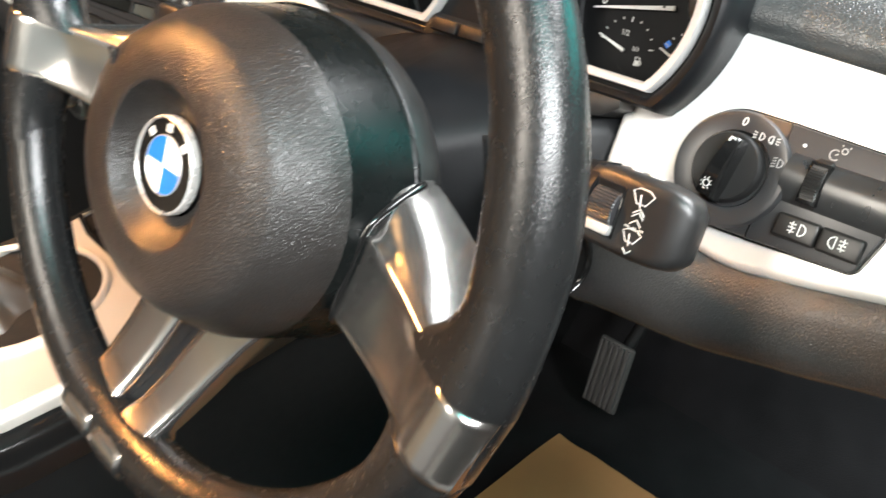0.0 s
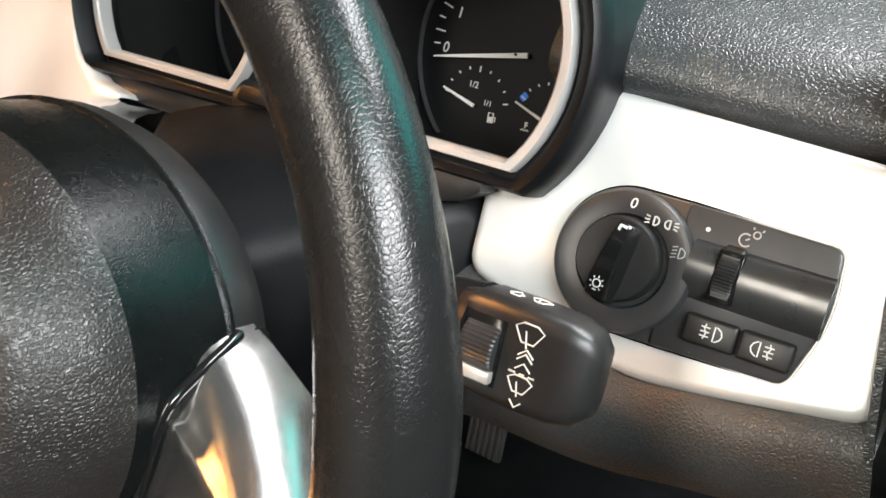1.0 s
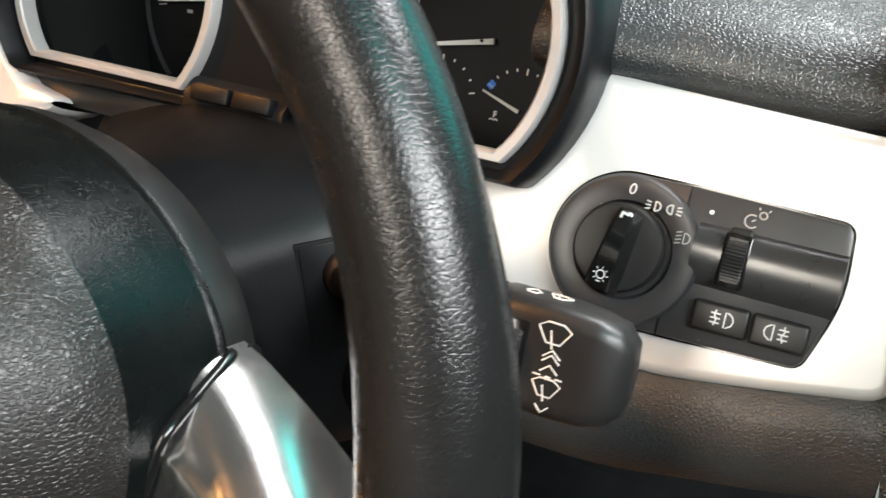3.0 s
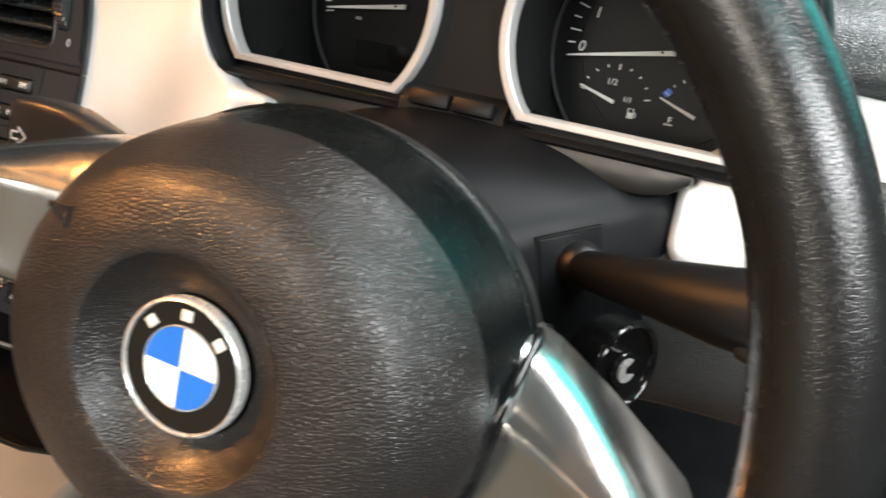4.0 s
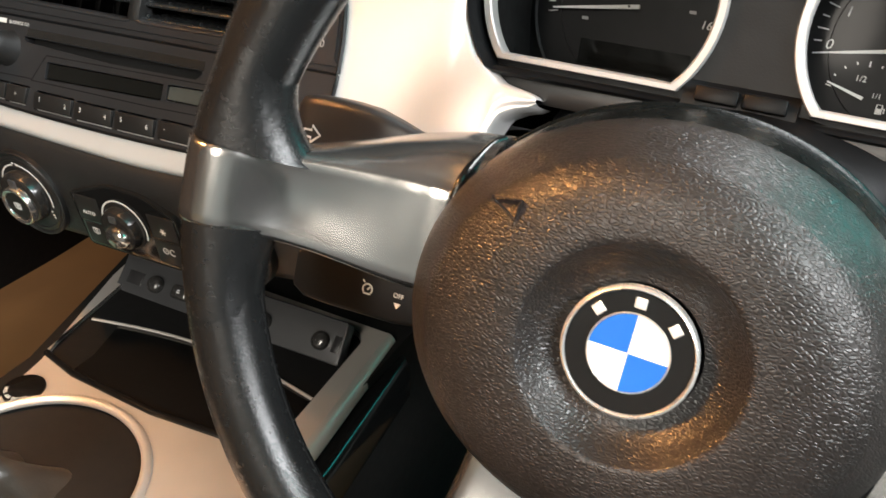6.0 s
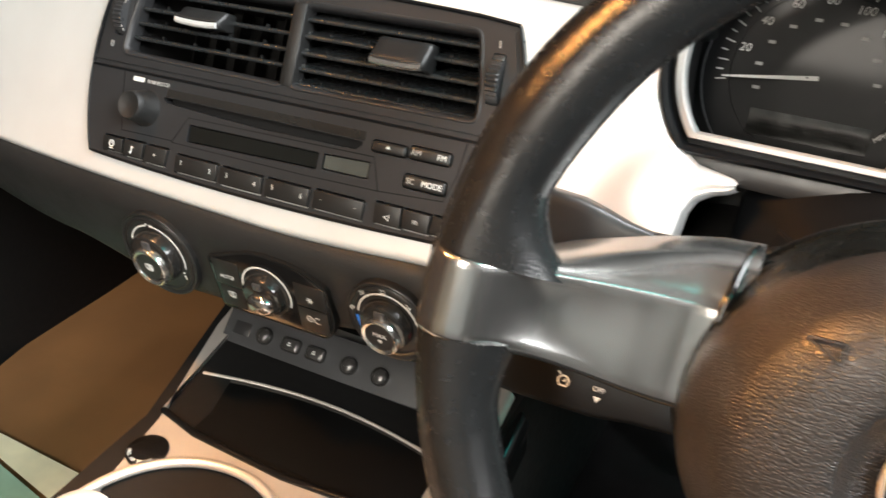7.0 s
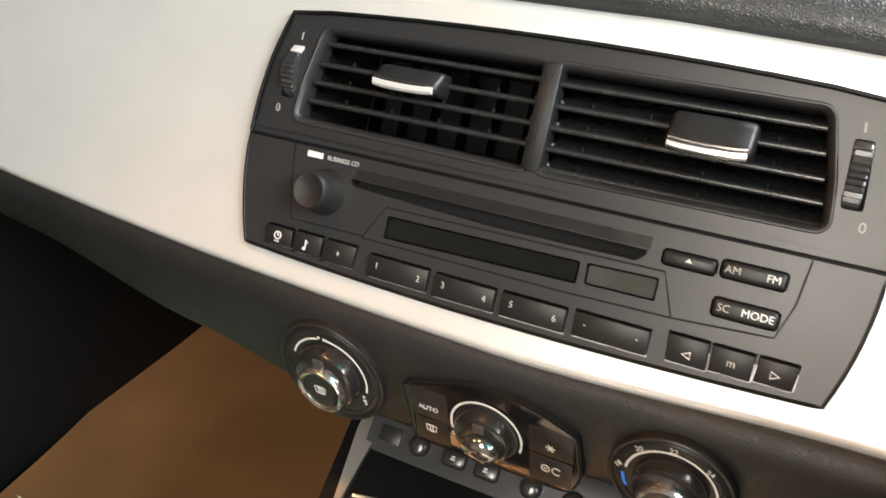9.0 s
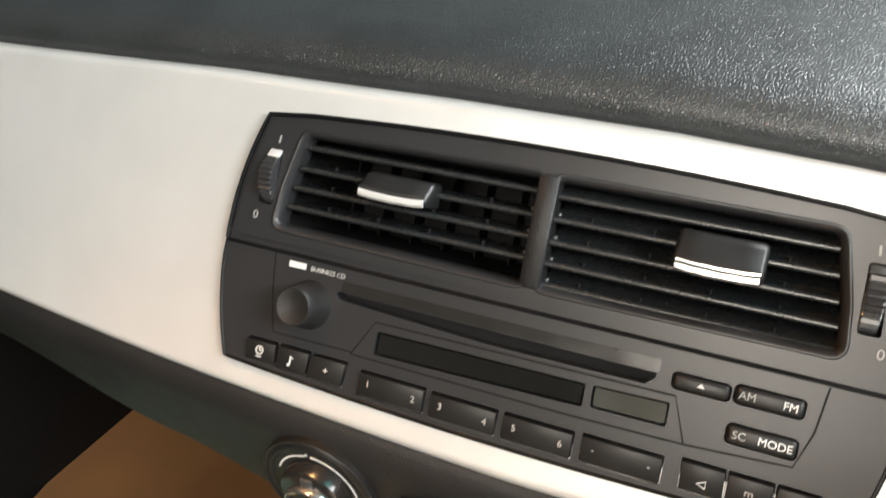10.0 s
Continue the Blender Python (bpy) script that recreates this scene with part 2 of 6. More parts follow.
def prism(pts, z0, z1, bevel=0.0, seg=2, holes=()):
    """An outline in the xy plane, extruded from z0 to z1, with its front edge rounded."""
    bm = bmesh.new()
    vs = [bm.verts.new((x, y, z0)) for x, y in pts]
    f = bm.faces.new(vs)
    r = bmesh.ops.extrude_face_region(bm, geom=[f])
    top = [e for e in r["geom"] if isinstance(e, bmesh.types.BMVert)]
    bmesh.ops.translate(bm, verts=top, vec=(0, 0, z1 - z0))
    if bevel:
        edges = [e for e in bm.edges if all(abs(v.co.z - z1) < 1e-7 for v in e.verts)]
        bmesh.ops.bevel(bm, geom=edges, offset=bevel, segments=seg, affect="EDGES", profile=0.5)
    return bm


def rect(x0, y0, x1, y1, r=0.0, n=4):
    if r <= 0:
        return [(x0, y0), (x1, y0), (x1, y1), (x0, y1)]
    out = []
    for cx, cy, a in ((x1 - r, y0 + r, -90), (x1 - r, y1 - r, 0), (x0 + r, y1 - r, 90), (x0 + r, y0 + r, 180)):
        for i in range(n + 1):
            t = radians(a + 90 * i / n)
            out.append((cx + r * math.cos(t), cy + r * math.sin(t)))
    return out


def circle(cx, cy, r, n=48, a0=0, a1=360):
    full = abs(a1 - a0) >= 360
    return [(cx + r * math.cos(radians(a0 + (a1 - a0) * i / (n if full else n - 1))), cy + r * math.sin(radians(a0 + (a1 - a0) * i / (n if full else n - 1)))) for i in range(n)]


def rounded(pts, r, n=5):
    """Rounds the corners of a polygon; r is one radius or one a corner."""
    out, k = [], len(pts)
    for i in range(k):
        p, a, b = Vector(pts[i]), Vector(pts[i - 1]), Vector(pts[(i + 1) % k])
        ri = r[i] if isinstance(r, (list, tuple)) else r
        u, v = (a - p), (b - p)
        d = min(ri, u.length * 0.45, v.length * 0.45)
        s, e = p + u.normalized() * d, p + v.normalized() * d
        for j in range(n + 1):
            t = j / n
            out.append(tuple(s.lerp(p, t).lerp(p.lerp(e, t), t)))
    return out


def box(x0, y0, z0, x1, y1, z1, bevel=0.0, seg=2):
    bm = bmesh.new()
    bmesh.ops.create_cube(bm, size=1, matrix=Matrix.Translation(((x0 + x1) / 2, (y0 + y1) / 2, (z0 + z1) / 2)) @ Matrix.Diagonal((x1 - x0, y1 - y0, z1 - z0, 1)))
    if bevel:
        bmesh.ops.bevel(bm, geom=bm.edges[:], offset=bevel, segments=seg, affect="EDGES", profile=0.5)
    return bm


def revolve(profile, n=64, sx=1.0, sy=1.0, cap=True):
    """Turns a profile of (radius, height) about z."""
    bm = bmesh.new()
    rings = []
    for r, z in profile:
        if r < 1e-6:
            rings.append([bm.verts.new((0, 0, z))])
        else:
            rings.append([bm.verts.new((r * sx * math.cos(2 * math.pi * i / n), r * sy * math.sin(2 * math.pi * i / n), z)) for i in range(n)])
    for a, b in zip(rings, rings[1:]):
        for i in range(n):
            j = (i + 1) % n
            q = [a[i % len(a)], a[j % len(a)], b[j % len(b)], b[i % len(b)]]
            q = list(dict.fromkeys(q))
            if len(q) > 2:
                bm.faces.new(q)
    return bm


def loft(sections, closed=True, caps=True):
    """A skin over sections, each a list of points of one length."""
    bm = bmesh.new()
    rings = [[bm.verts.new(p) for p in s] for s in sections]
    n = len(rings[0])
    for a, b in zip(rings, rings[1:]):
        for i in range(n if closed else n - 1):
            j = (i + 1) % n
            bm.faces.new((a[i], a[j], b[j], b[i]))
    if caps and closed:
        bm.faces.new(rings[0])
        bm.faces.new(rings[-1])
    return bm


def tube(path, radius, n=16, closed=False, caps=True):
    """A round rod along a path of points; radius is one value or one a point."""
    pts = [Vector(p) for p in path]
    k = len(pts)
    up = Vector((0.31, 0.17, 0.93))
    sections = []
    for i, p in enumerate(pts):
        a = pts[i - 1] if (i > 0 or closed) else p
        b = pts[(i + 1) % k] if (i < k - 1 or closed) else p
        d = (b - a).normalized()
        u = d.cross(up).normalized()
        v = d.cross(u)
        r = radius[i] if isinstance(radius, (list, tuple)) else radius
        sections.append([p + (u * math.cos(2 * math.pi * j / n) + v * math.sin(2 * math.pi * j / n)) * r for j in range(n)])
    if closed:
        sections.append(sections[0])
    bm = loft(sections, True, caps and not closed)
    if closed:
        bmesh.ops.remove_doubles(bm, verts=bm.verts[:], dist=1e-7)
    return bm


def strokes(lines, width, z=0.0003, tall=0.00025):
    """Thin raised prints along polylines in the xy plane."""
    bm = bmesh.new()
    for line in lines:
        pts = [Vector(p) for p in line]
        closed = len(pts) > 2 and (pts[0] - pts[-1]).length < 1e-9
        rows = []
        for i, p in enumerate(pts):
            a = pts[i - 1] if i > 0 else (pts[-2] if closed else p)
            b = pts[i + 1] if i < len(pts) - 1 else (pts[1] if closed else p)
            d = (b - a).normalized()
            s = Vector((-d.y, d.x)) * width / 2
            rows.append([bm.verts.new((*(p + s), z - tall)), bm.verts.new((*(p + s), z)), bm.verts.new((*(p - s), z)), bm.verts.new((*(p - s), z - tall))])
        for a, b in zip(rows, rows[1:]):
            for i in range(3):
                bm.faces.new((a[i], a[i + 1], b[i + 1], b[i]))
    return bm


def arc(cx, cy, r, a0, a1, n=12):
    return [(cx + r * math.cos(radians(a0 + (a1 - a0) * i / n)), cy + r * math.sin(radians(a0 + (a1 - a0) * i / n))) for i in range(n + 1)]


def letters(text, size, mat, parent, m, name="lettering", label="", shear=0.0, align="CENTER"):
    cu = bpy.data.curves.new(name, "FONT")
    cu.body, cu.size, cu.align_x, cu.align_y, cu.extrude, cu.shear = text, size, align, "CENTER", 0.0001, shear
    cu.resolution_u = 3
    tmp = bpy.data.objects.new("tmp", cu)
    scene.collection.objects.link(tmp)
    me = bpy.data.meshes.new_from_object(tmp.evaluated_get(bpy.context.evaluated_depsgraph_get()))
    bpy.data.objects.remove(tmp)
    bpy.data.curves.remove(cu)
    me.materials.clear()
    return part(name, me, mat, parent, label, m)


def join(*bms):
    """Adds the geometry of several bmeshes into the first."""
    out = bms[0]
    for b in bms[1:]:
        me = bpy.data.meshes.new("tmp")
        b.to_mesh(me)
        b.free()
        out.from_mesh(me)
        bpy.data.meshes.remove(me)
    return out


def moved(bm, m):
    bmesh.ops.transform(bm, matrix=m, verts=bm.verts[:])
    return bm


def curve_value(x, keys):
    """Linear between (x, value) keys."""
    if x <= keys[0][0]:
        return keys[0][1]
    for (a, va), (b, vb) in zip(keys, keys[1:]):
        if x <= b:
            t = (x - a) / (b - a)
            t = t * t * (3 - 2 * t)
            return va + (vb - va) * t
    return keys[-1][1]


def offset(pts, k):
    """An outline moved out by k along its normals."""
    area = sum(pts[i - 1][0] * pts[i][1] - pts[i][0] * pts[i - 1][1] for i in range(len(pts)))
    out = []
    for i, p in enumerate(pts):
        a, b = Vector(pts[i - 1]), Vector(pts[(i + 1) % len(pts)])
        d = (b - a).normalized()
        n = Vector((d.y, -d.x)) * (k if area > 0 else -k)
        out.append((p[0] + n.x, p[1] + n.y))
    return out


SLOPE = 61.6                                   # the fascia's lean, degrees from the floor
STACK = pose(-0.376, 0.130, 0.645, SLOPE, 0, 0) @ pose(0, 0, 0, 0, 0, 1.37)
SWITCH = pose(0.2, 0.186, 0.679, SLOPE, 0, 0)
QY, QZ = math.cos(radians(SLOPE)), math.sin(radians(SLOPE))


def bow(x):
    """How far the dash recedes from the driver away from the car's middle."""
    return 0.038 * ((x + 0.376) / 0.576) ** 2


# ---- the garage round the car ----
def smoothstep(a, b, x):
    t = min(1.0, max(0.0, (x - a) / (b - a)))
    return t * t * (3 - 2 * t)


def holed_plate(outer, holes, z0, z1):
    """A plate with openings through it."""
    bm = bmesh.new()
    loops = []
    for pts in (outer, *holes):
        vs = [bm.verts.new((x, y, z1)) for x, y in pts]
        es = [bm.edges.new((vs[i], vs[(i + 1) % len(vs)])) for i in range(len(vs))]
        loops += es
    bmesh.ops.triangle_fill(bm, edges=loops, use_beauty=True)
    r = bmesh.ops.extrude_face_region(bm, geom=bm.faces[:])
    bmesh.ops.translate(bm, verts=[v for v in r["geom"] if isinstance(v, bmesh.types.BMVert)], vec=(0, 0, z0 - z1))
    return bm


# unseen walls: white, grey and dark tones set what the cabin reflects
for name, b, mat, label in (
    ("floor", (-4.5, -4.5, -0.35, 4.5, 4.5, -0.25), M_CONCRETE, "grey concrete garage floor under the car"),
    ("ceiling", (-4.5, -4.5, 3.0, 4.5, 4.5, 3.1), M_WALL, "pale painted garage ceiling above the car"),
    ("wall_north", (-4.5, 4.5, -0.35, 4.5, 4.65, 3.1), M_WHITEWALL, "plain pale painted garage wall, out of view"),
    ("wall_south", (-4.5, -4.65, -0.35, 4.5, -4.5, 3.1), M_BEIGE, "plain pale painted garage wall, out of view"),
    ("wall_east", (4.5, -4.5, -0.35, 4.65, 4.5, 3.1), M_WALL, "plain pale painted garage wall, out of view"),
    ("wall_west", (-4.65, -4.5, -0.35, -4.5, 4.5, 3.1), M_DARKWALL, "plain garage wall out of view, dark grey to darken reflections"),
):
    tagged(part(name, box(*b), mat), label, name.split("_")[0], kind="structure")

for (name, eye, target, sx, sy, watts, colour, *beam), mat, lab in zip(LAMPS, (M_TUBE, M_TUBE, M_TUBE, M_TUBE, M_WARM, M_WARM, M_TEAL, M_TEAL), (
        "long white ceiling tube light, lit", "long white ceiling tube light, lit", "long white ceiling tube light, lit", "long white ceiling tube light, lit", "small warm orange spot added out of view to tint the console", "warm orange spot lamp, lit, behind the car", "teal neon strip light, lit, ahead of the car", "teal neon strip light, lit, beside the car")):
    lamp = thing("light_fitting", lab, "lamp", look(eye, target))
    part("housing", box(-sx / 2 - 0.03, -sy / 2 - 0.03, 0.012, sx / 2 + 0.03, sy / 2 + 0.03, 0.07, 0.01), M_WALL, lamp)
    end = Vector(eye) + (look(eye, target).to_3x3() @ Vector((0, 0, 0.07)))
    wall = Vector((end.x, end.y, 3.0))
    inv = lamp.matrix_world.inverted()
    part("hanger", tube([inv @ end, inv @ wall], 0.012, 8), M_BEZEL, lamp, "thin metal hanger")
    part("cover", box(-sx / 2, -sy / 2, 0.004, sx / 2, sy / 2, 0.010), mat, lamp, "glowing cover")

# ---- cabin shell ----
tagged(part("cabin_floor", box(-1.06, -0.9, 0.09, 0.33, 0.95, 0.125, 0.005), M_CARPET), "black carpet on the cabin floor", "carpet", kind="structure")
tagged(part("toe_board", loft([[(x, 0.62, 0.12), (x, 0.92, 0.42), (x, 0.92, 0.75), (x, 0.95, 0.75), (x, 0.95, 0.12)] for x in (-1.06, 0.33)]), M_CARPET), "sloping black carpeted toe board under the dash", "carpet", kind="structure")
# two unseen panels added so that spokes and trim reflect grey and tan
tagged(part("rear_reflector", loft([[(-0.30, y, 0.12), (-0.30, y, 0.96), (0.33, y, 0.98), (0.33, y, 0.12)] for y in (-0.96, -0.90)]), M_REFLGREY), "plain grey panel added out of view behind the driver, for reflections", "bulkhead", kind="structure")
tagged(part("passenger_reflector", loft([[(-1.06, y, 0.12), (-1.06, y, 0.70), (-0.302, y, 0.80), (-0.302, y, 0.12)] for y in (-0.96, -0.90)]), M_REFLTAN), "plain tan panel added out of view on the passenger side, for reflections", "bulkhead", kind="structure")
# unseen panel added to keep light from leaking in ahead of the dash
tagged(part("light_block_panel", box(-1.06, 0.56, 0.735, 0.40, 0.97, 0.755, 0.004), M_CARPET), "plain black panel added in front of the dash to block light", "panel", kind="structure")
tagged(part("kick_panel", box(-1.06, -0.9, 0.12, -1.0, 0.95, 0.62, 0.01), M_DARK), "black side panel of the passenger footwell", "panel", kind="structure")

# the driver's door, a narrow strip of which shows past the dash
door = thing("driver_car_door", "black car door panel with moulded grooves, closed", "car door")
PLAN = ((0.30, 0.0), (0.222, 0.0), (0.212, 0.004), (0.198, 0.030), (0.175, 0.08), (0.10, 0.13), (-0.12, 0.15), (-0.7, 0.17))


def door_strip(profile):
    """A door panel that runs back from the dash; profile gives (x, z) at its front end."""
    return loft([[(x + d, y, z) for x, z in profile] for y, d in PLAN])


part("top_rail", door_strip([(0.2420, 0.806), (0.2400, 0.800), (0.2450, 0.7955), (0.36, 0.7955), (0.36, 0.83), (0.27, 0.820)]), M_DASH, door, "grained top rail")
part("upper_panel", door_strip([(0.2440, 0.793), (0.2560, 0.735), (0.2600, 0.7285), (0.36, 0.7285), (0.36, 0.793)]), M_DOOR, door)
part("middle_panel", door_strip([(0.2600, 0.7255), (0.2700, 0.670), (0.2760, 0.636), (0.2800, 0.630), (0.36, 0.630), (0.36, 0.7255)]), M_DOOR, door)
part("pull_strip", door_strip([(0.2780, 0.6265), (0.2840, 0.600), (0.2880, 0.5950), (0.36, 0.5950), (0.36, 0.6265)]), M_PLASTIC, door)
part("lower_panel", door_strip([(0.2860, 0.5915), (0.2960, 0.40), (0.2960, 0.12), (0.36, 0.12), (0.36, 0.5915)]), M_LOWER, door)

# ---- dashboard ----
dash = thing("dashboard", "black grained dashboard with a wide silver trim panel", "dashboard", kind="structure")


def stack_point(x, q, lift):
    """A place on the trim: x in the world, q up the slope, lift towards the driver."""
    s = bow(x)
    return (x, 0.130 + q * QY - lift * QZ + s, 0.645 + q * QZ + lift * QY)


def straight(x, pts):
    for (a, va), (b, vb) in zip(pts, pts[1:]):
        if x <= b:
            return va + (vb - va) * max(0.0, (x - a) / (b - a))
    return pts[-1][1]


def trim_top(x):
    return straight(x, ((-1.05, 0.102), (-0.73, 0.1262), (-0.56, 0.1398), (-0.43, 0.1462), (-0.33, 0.1486), (-0.25, 0.1470), (-0.20, 0.1444), (-0.15, 0.1424), (-0.10, 0.1420)))


def trim_low(x):
    return curve_value(x, ((-1.05, 0.000), (-0.72, -0.0205), (-0.55, -0.0215), (-0.376, -0.021), (-0.20, -0.0125), (-0.10, 0.0005)))


END_TOP = ((-0.1575, 0.1424), (-0.1560, 0.1330), (-0.1530, 0.1092), (-0.1430, 0.0888), (-0.1310, 0.0795), (-0.1244, 0.0745), (-0.1079, 0.0712), (-0.1045, 0.0702), (-0.1028, 0.0680))
END_LOW = ((-0.1305, 0.0000), (-0.1275, 0.0250), (-0.1258, 0.0454), (-0.1236, 0.0520), (-0.1215, 0.0558), (-0.1140, 0.0605), (-0.1060, 0.0630), (-0.1028, 0.0660))


rows = []
columns = sorted([-1.05 + 0.85 * i / 60 for i in range(61)] + [-0.376 - 0.1468, -0.376 + 0.1468]) + [-0.188, -0.176, -0.164, -0.1578, -0.1560, -0.1540, -0.152, -0.1505, -0.148, -0.145, -0.1415, -0.138, -0.1345, -0.131, -0.1303, -0.1290, -0.1275, -0.1257, -0.1236, -0.1225, -0.1215, -0.119, -0.117, -0.114, -0.110, -0.1070, -0.1050, -0.1038, -0.1031]
for x in columns:
    lo, hi = trim_low(x), trim_top(x)
    if x > -0.1575:
        hi = min(hi, straight(x, END_TOP))
    if x > -0.1305:
        lo = max(lo, straight(x, END_LOW))
    k0 = min(1.0, (hi - lo) / 0.03)
    sec = [(lo + 0.003 * k0, -0.030), (lo - 0.0005, -0.016), (lo - 0.0005, -0.0075), (lo + 0.0008 * k0, -0.0048), (lo + 0.0022 * k0, -0.0031), (lo + 0.0036 * k0, -0.00245), (lo + 0.0052 * k0, -0.0024), (lo + 0.0075 * k0, -0.00235)]
    sec += [(lo + 0.0075 * k0 + (hi - lo - 0.0145 * k0) * k / 8, -0.00235 + 0.0012 * math.sin(math.pi * k / 8)) for k in range(1, 9)]
    sec += [(hi - 0.0052 * k0, -0.0024)]
    sec += [(hi - 0.003 * k0, -0.0034), (hi, -0.007), (hi, -0.03)]
    rows.append([stack_point(x, q, h) for q, h in sec])
bm = loft(rows, closed=False)
gap = []
for f in bm.faces:
    xs = [v.co.x for v in f.verts]
    qs = [(v.co.z - 0.645) / QZ for v in f.verts]
    if max(abs(x + 0.376) for x in xs) < 0.1470 and min(qs) > -0.002 and max(qs) < 0.1295:
        gap.append(f)
bmesh.ops.delete(bm, geom=gap, context="FACES")
part("trim_panel", bm, M_TRIM, dash, "wide satin silver trim panel", angle=60)

right_outline = [(-0.1003, 0.0330), (-0.0985, -0.0095), (-0.0236, -0.0293), (0.0132, -0.0232), (0.0632, -0.0131), (0.0500, 0.0640), (0.0449, 0.0695), (-0.0665, 0.0758), (-0.0700, 0.0680), (-0.0780, 0.0550), (-0.0900, 0.0400)]
part("switch_trim_panel", prism(rounded(right_outline, [0.007, 0.009, 0.02, 0.02, 0.010, 0.007, 0.006, 0.008, 0.006, 0.012, 0.010]), -0.030, -0.0012, 0.0048, 5), M_TRIM, dash, "small silver trim panel round the light switch", SWITCH, angle=60)

# the grained top pad: a rolled lip over the trim, then the flat top
rows = []
for i in range(71):
    x = -1.06 + 1.306 * i / 70
    if x < 0.09:
        q = trim_top(x) - 0.024 * smoothstep(-0.13, 0.09, x)
    else:
        q = curve_value(x, ((0.09, 0.118), (0.148, 0.1145), (0.245, 0.1075), (0.262, 0.106)))
    b = Vector(stack_point(x, q, -0.006))
    b.y += 0.17 * smoothstep(-0.150, -0.135, x) * (1 - smoothstep(0.098, 0.116, x))
    end = 0.010 * max(0.0, (x - 0.235) / 0.027) ** 2
    sec = [(0.05, -0.03), (0.004, -0.001), (0.0015, 0.004), (0.003, 0.010), (0.008, 0.0165), (0.016, 0.0215), (0.03, 0.026), (0.07, 0.033), (0.13, 0.040), (0.22, 0.046), (0.34, 0.046), (0.46, 0.03), (0.46, -0.03)]
    rows.append([(x, b.y + dy, b.z + dz - (end if dz > 0.008 else 0)) for dy, dz in sec])
part("top_pad", loft(rows), M_DASH, dash, "black grained top pad", angle=80)

# the soft panel below the trim, with the heater controls in it
rows = []
for i in range(61):
    x = -1.06 + 0.975 * i / 60
    lo = trim_low(x)
    ztop = 0.645 + lo * QZ - 0.0015
    ytop = 0.130 + lo * QY + 0.0065 + bow(x)
    zlow = curve_value(x, ((-1.06, 0.590), (-0.74, 0.571), (-0.58, 0.552), (-0.47, 0.538), (-0.376, 0.5435), (-0.30, 0.556), (-0.2, 0.566), (-0.085, 0.572)))
    ymid = 0.1225 + bow(x)
    h = ztop - zlow
    sec = [(ytop + 0.03, ztop + 0.004), (ytop + 0.002, ztop), (ymid - 0.001, ztop - 0.006), (ymid, ztop - 0.3 * h), (ymid + 0.003, ztop - 0.6 * h), (ymid + 0.007, zlow + 0.012), (ymid + 0.012, zlow + 0.004), (ymid + 0.02, zlow), (ymid + 0.10, zlow + 0.012), (ymid + 0.40, zlow + 0.03), (ymid + 0.40, ztop)]
    rows.append([(x, y, z) for y, z in sec])
part("lower_panel", loft(rows), M_LOWER, dash, "soft black lower dash panel", angle=70)

rows = []
for i in range(25):
    x = 0.094 + 0.171 * i / 24
    zt = 0.679 + curve_value(x, ((0.10, -0.012), (0.176, -0.0290), (0.213, -0.0232), (0.262, -0.0135))) * QZ - 0.001
    yt = 0.186 + (zt - 0.679) * QY / QZ + 0.004
    zb = 0.600 + 0.20 * (x - 0.164)
    h = zt - zb
    sec = [(yt + 0.03, zt + 0.006), (yt + 0.003, zt), (yt - 0.004, zt - 0.004), (yt - 0.008, zt - 0.3 * h), (yt - 0.010, zt - 0.6 * h), (yt - 0.007, zb + 0.007), (yt - 0.001, zb + 0.001), (yt + 0.01, zb), (yt + 0.3, zb + 0.02), (yt + 0.3, zt)]
    rows.append([(x, y, z) for y, z in sec])
part("knee_panel", loft(rows), M_KNEE, dash, "charcoal grained panel under the light switch", angle=70)
part("end_cap", loft([[(0.2465 - (z - 0.735) * 0.2, y, z), (0.2495 - (z - 0.735) * 0.2, y, z), (0.2495 - (z - 0.735) * 0.2, 0.5, z), (0.2465 - (z - 0.735) * 0.2, 0.5, z)] for z, y in ((0.60, 0.166), (0.665, 0.178), (0.74, 0.222), (0.765, 0.232), (0.775, 0.250))]), M_DASH, dash, "grained end of the dash")

# ---- instrument cluster ----

CLUSTER = pose(0, 0.190, 0.716, 70.7, 0, 0)
DIAL = pose(0, 0.285, 0.726, 73.3, 0, 0)
cluster = thing("instrument_cluster", "instrument cluster with two silver-ringed round gauges", "instrument cluster", CLUSTER)
GAUGES = ((-0.0850, 0.0622), (0.0725, 0.0605))
GQ = 0.0405


def gauge_outline(cx, r, n=48):
    """A circle cut off flat at its foot."""
    a = math.degrees(math.asin(GQ / (r + 0.0005)))
    return [(cx + r * math.cos(t), GQ + r * math.sin(t)) for t in (radians(-a + (180 + 2 * a) * i / (n - 1)) for i in range(n))]


def grown(pts, cx, k):
    """An outline moved out by k from the gauge's middle."""
    out = []
    for x, y in pts:
        d = Vector((x - cx, y - GQ))
        s = d.normalized() * k
        out.append((x + s.x, max(y + s.y, -0.9 * k) if y < 0.004 else y + s.y))
    return out


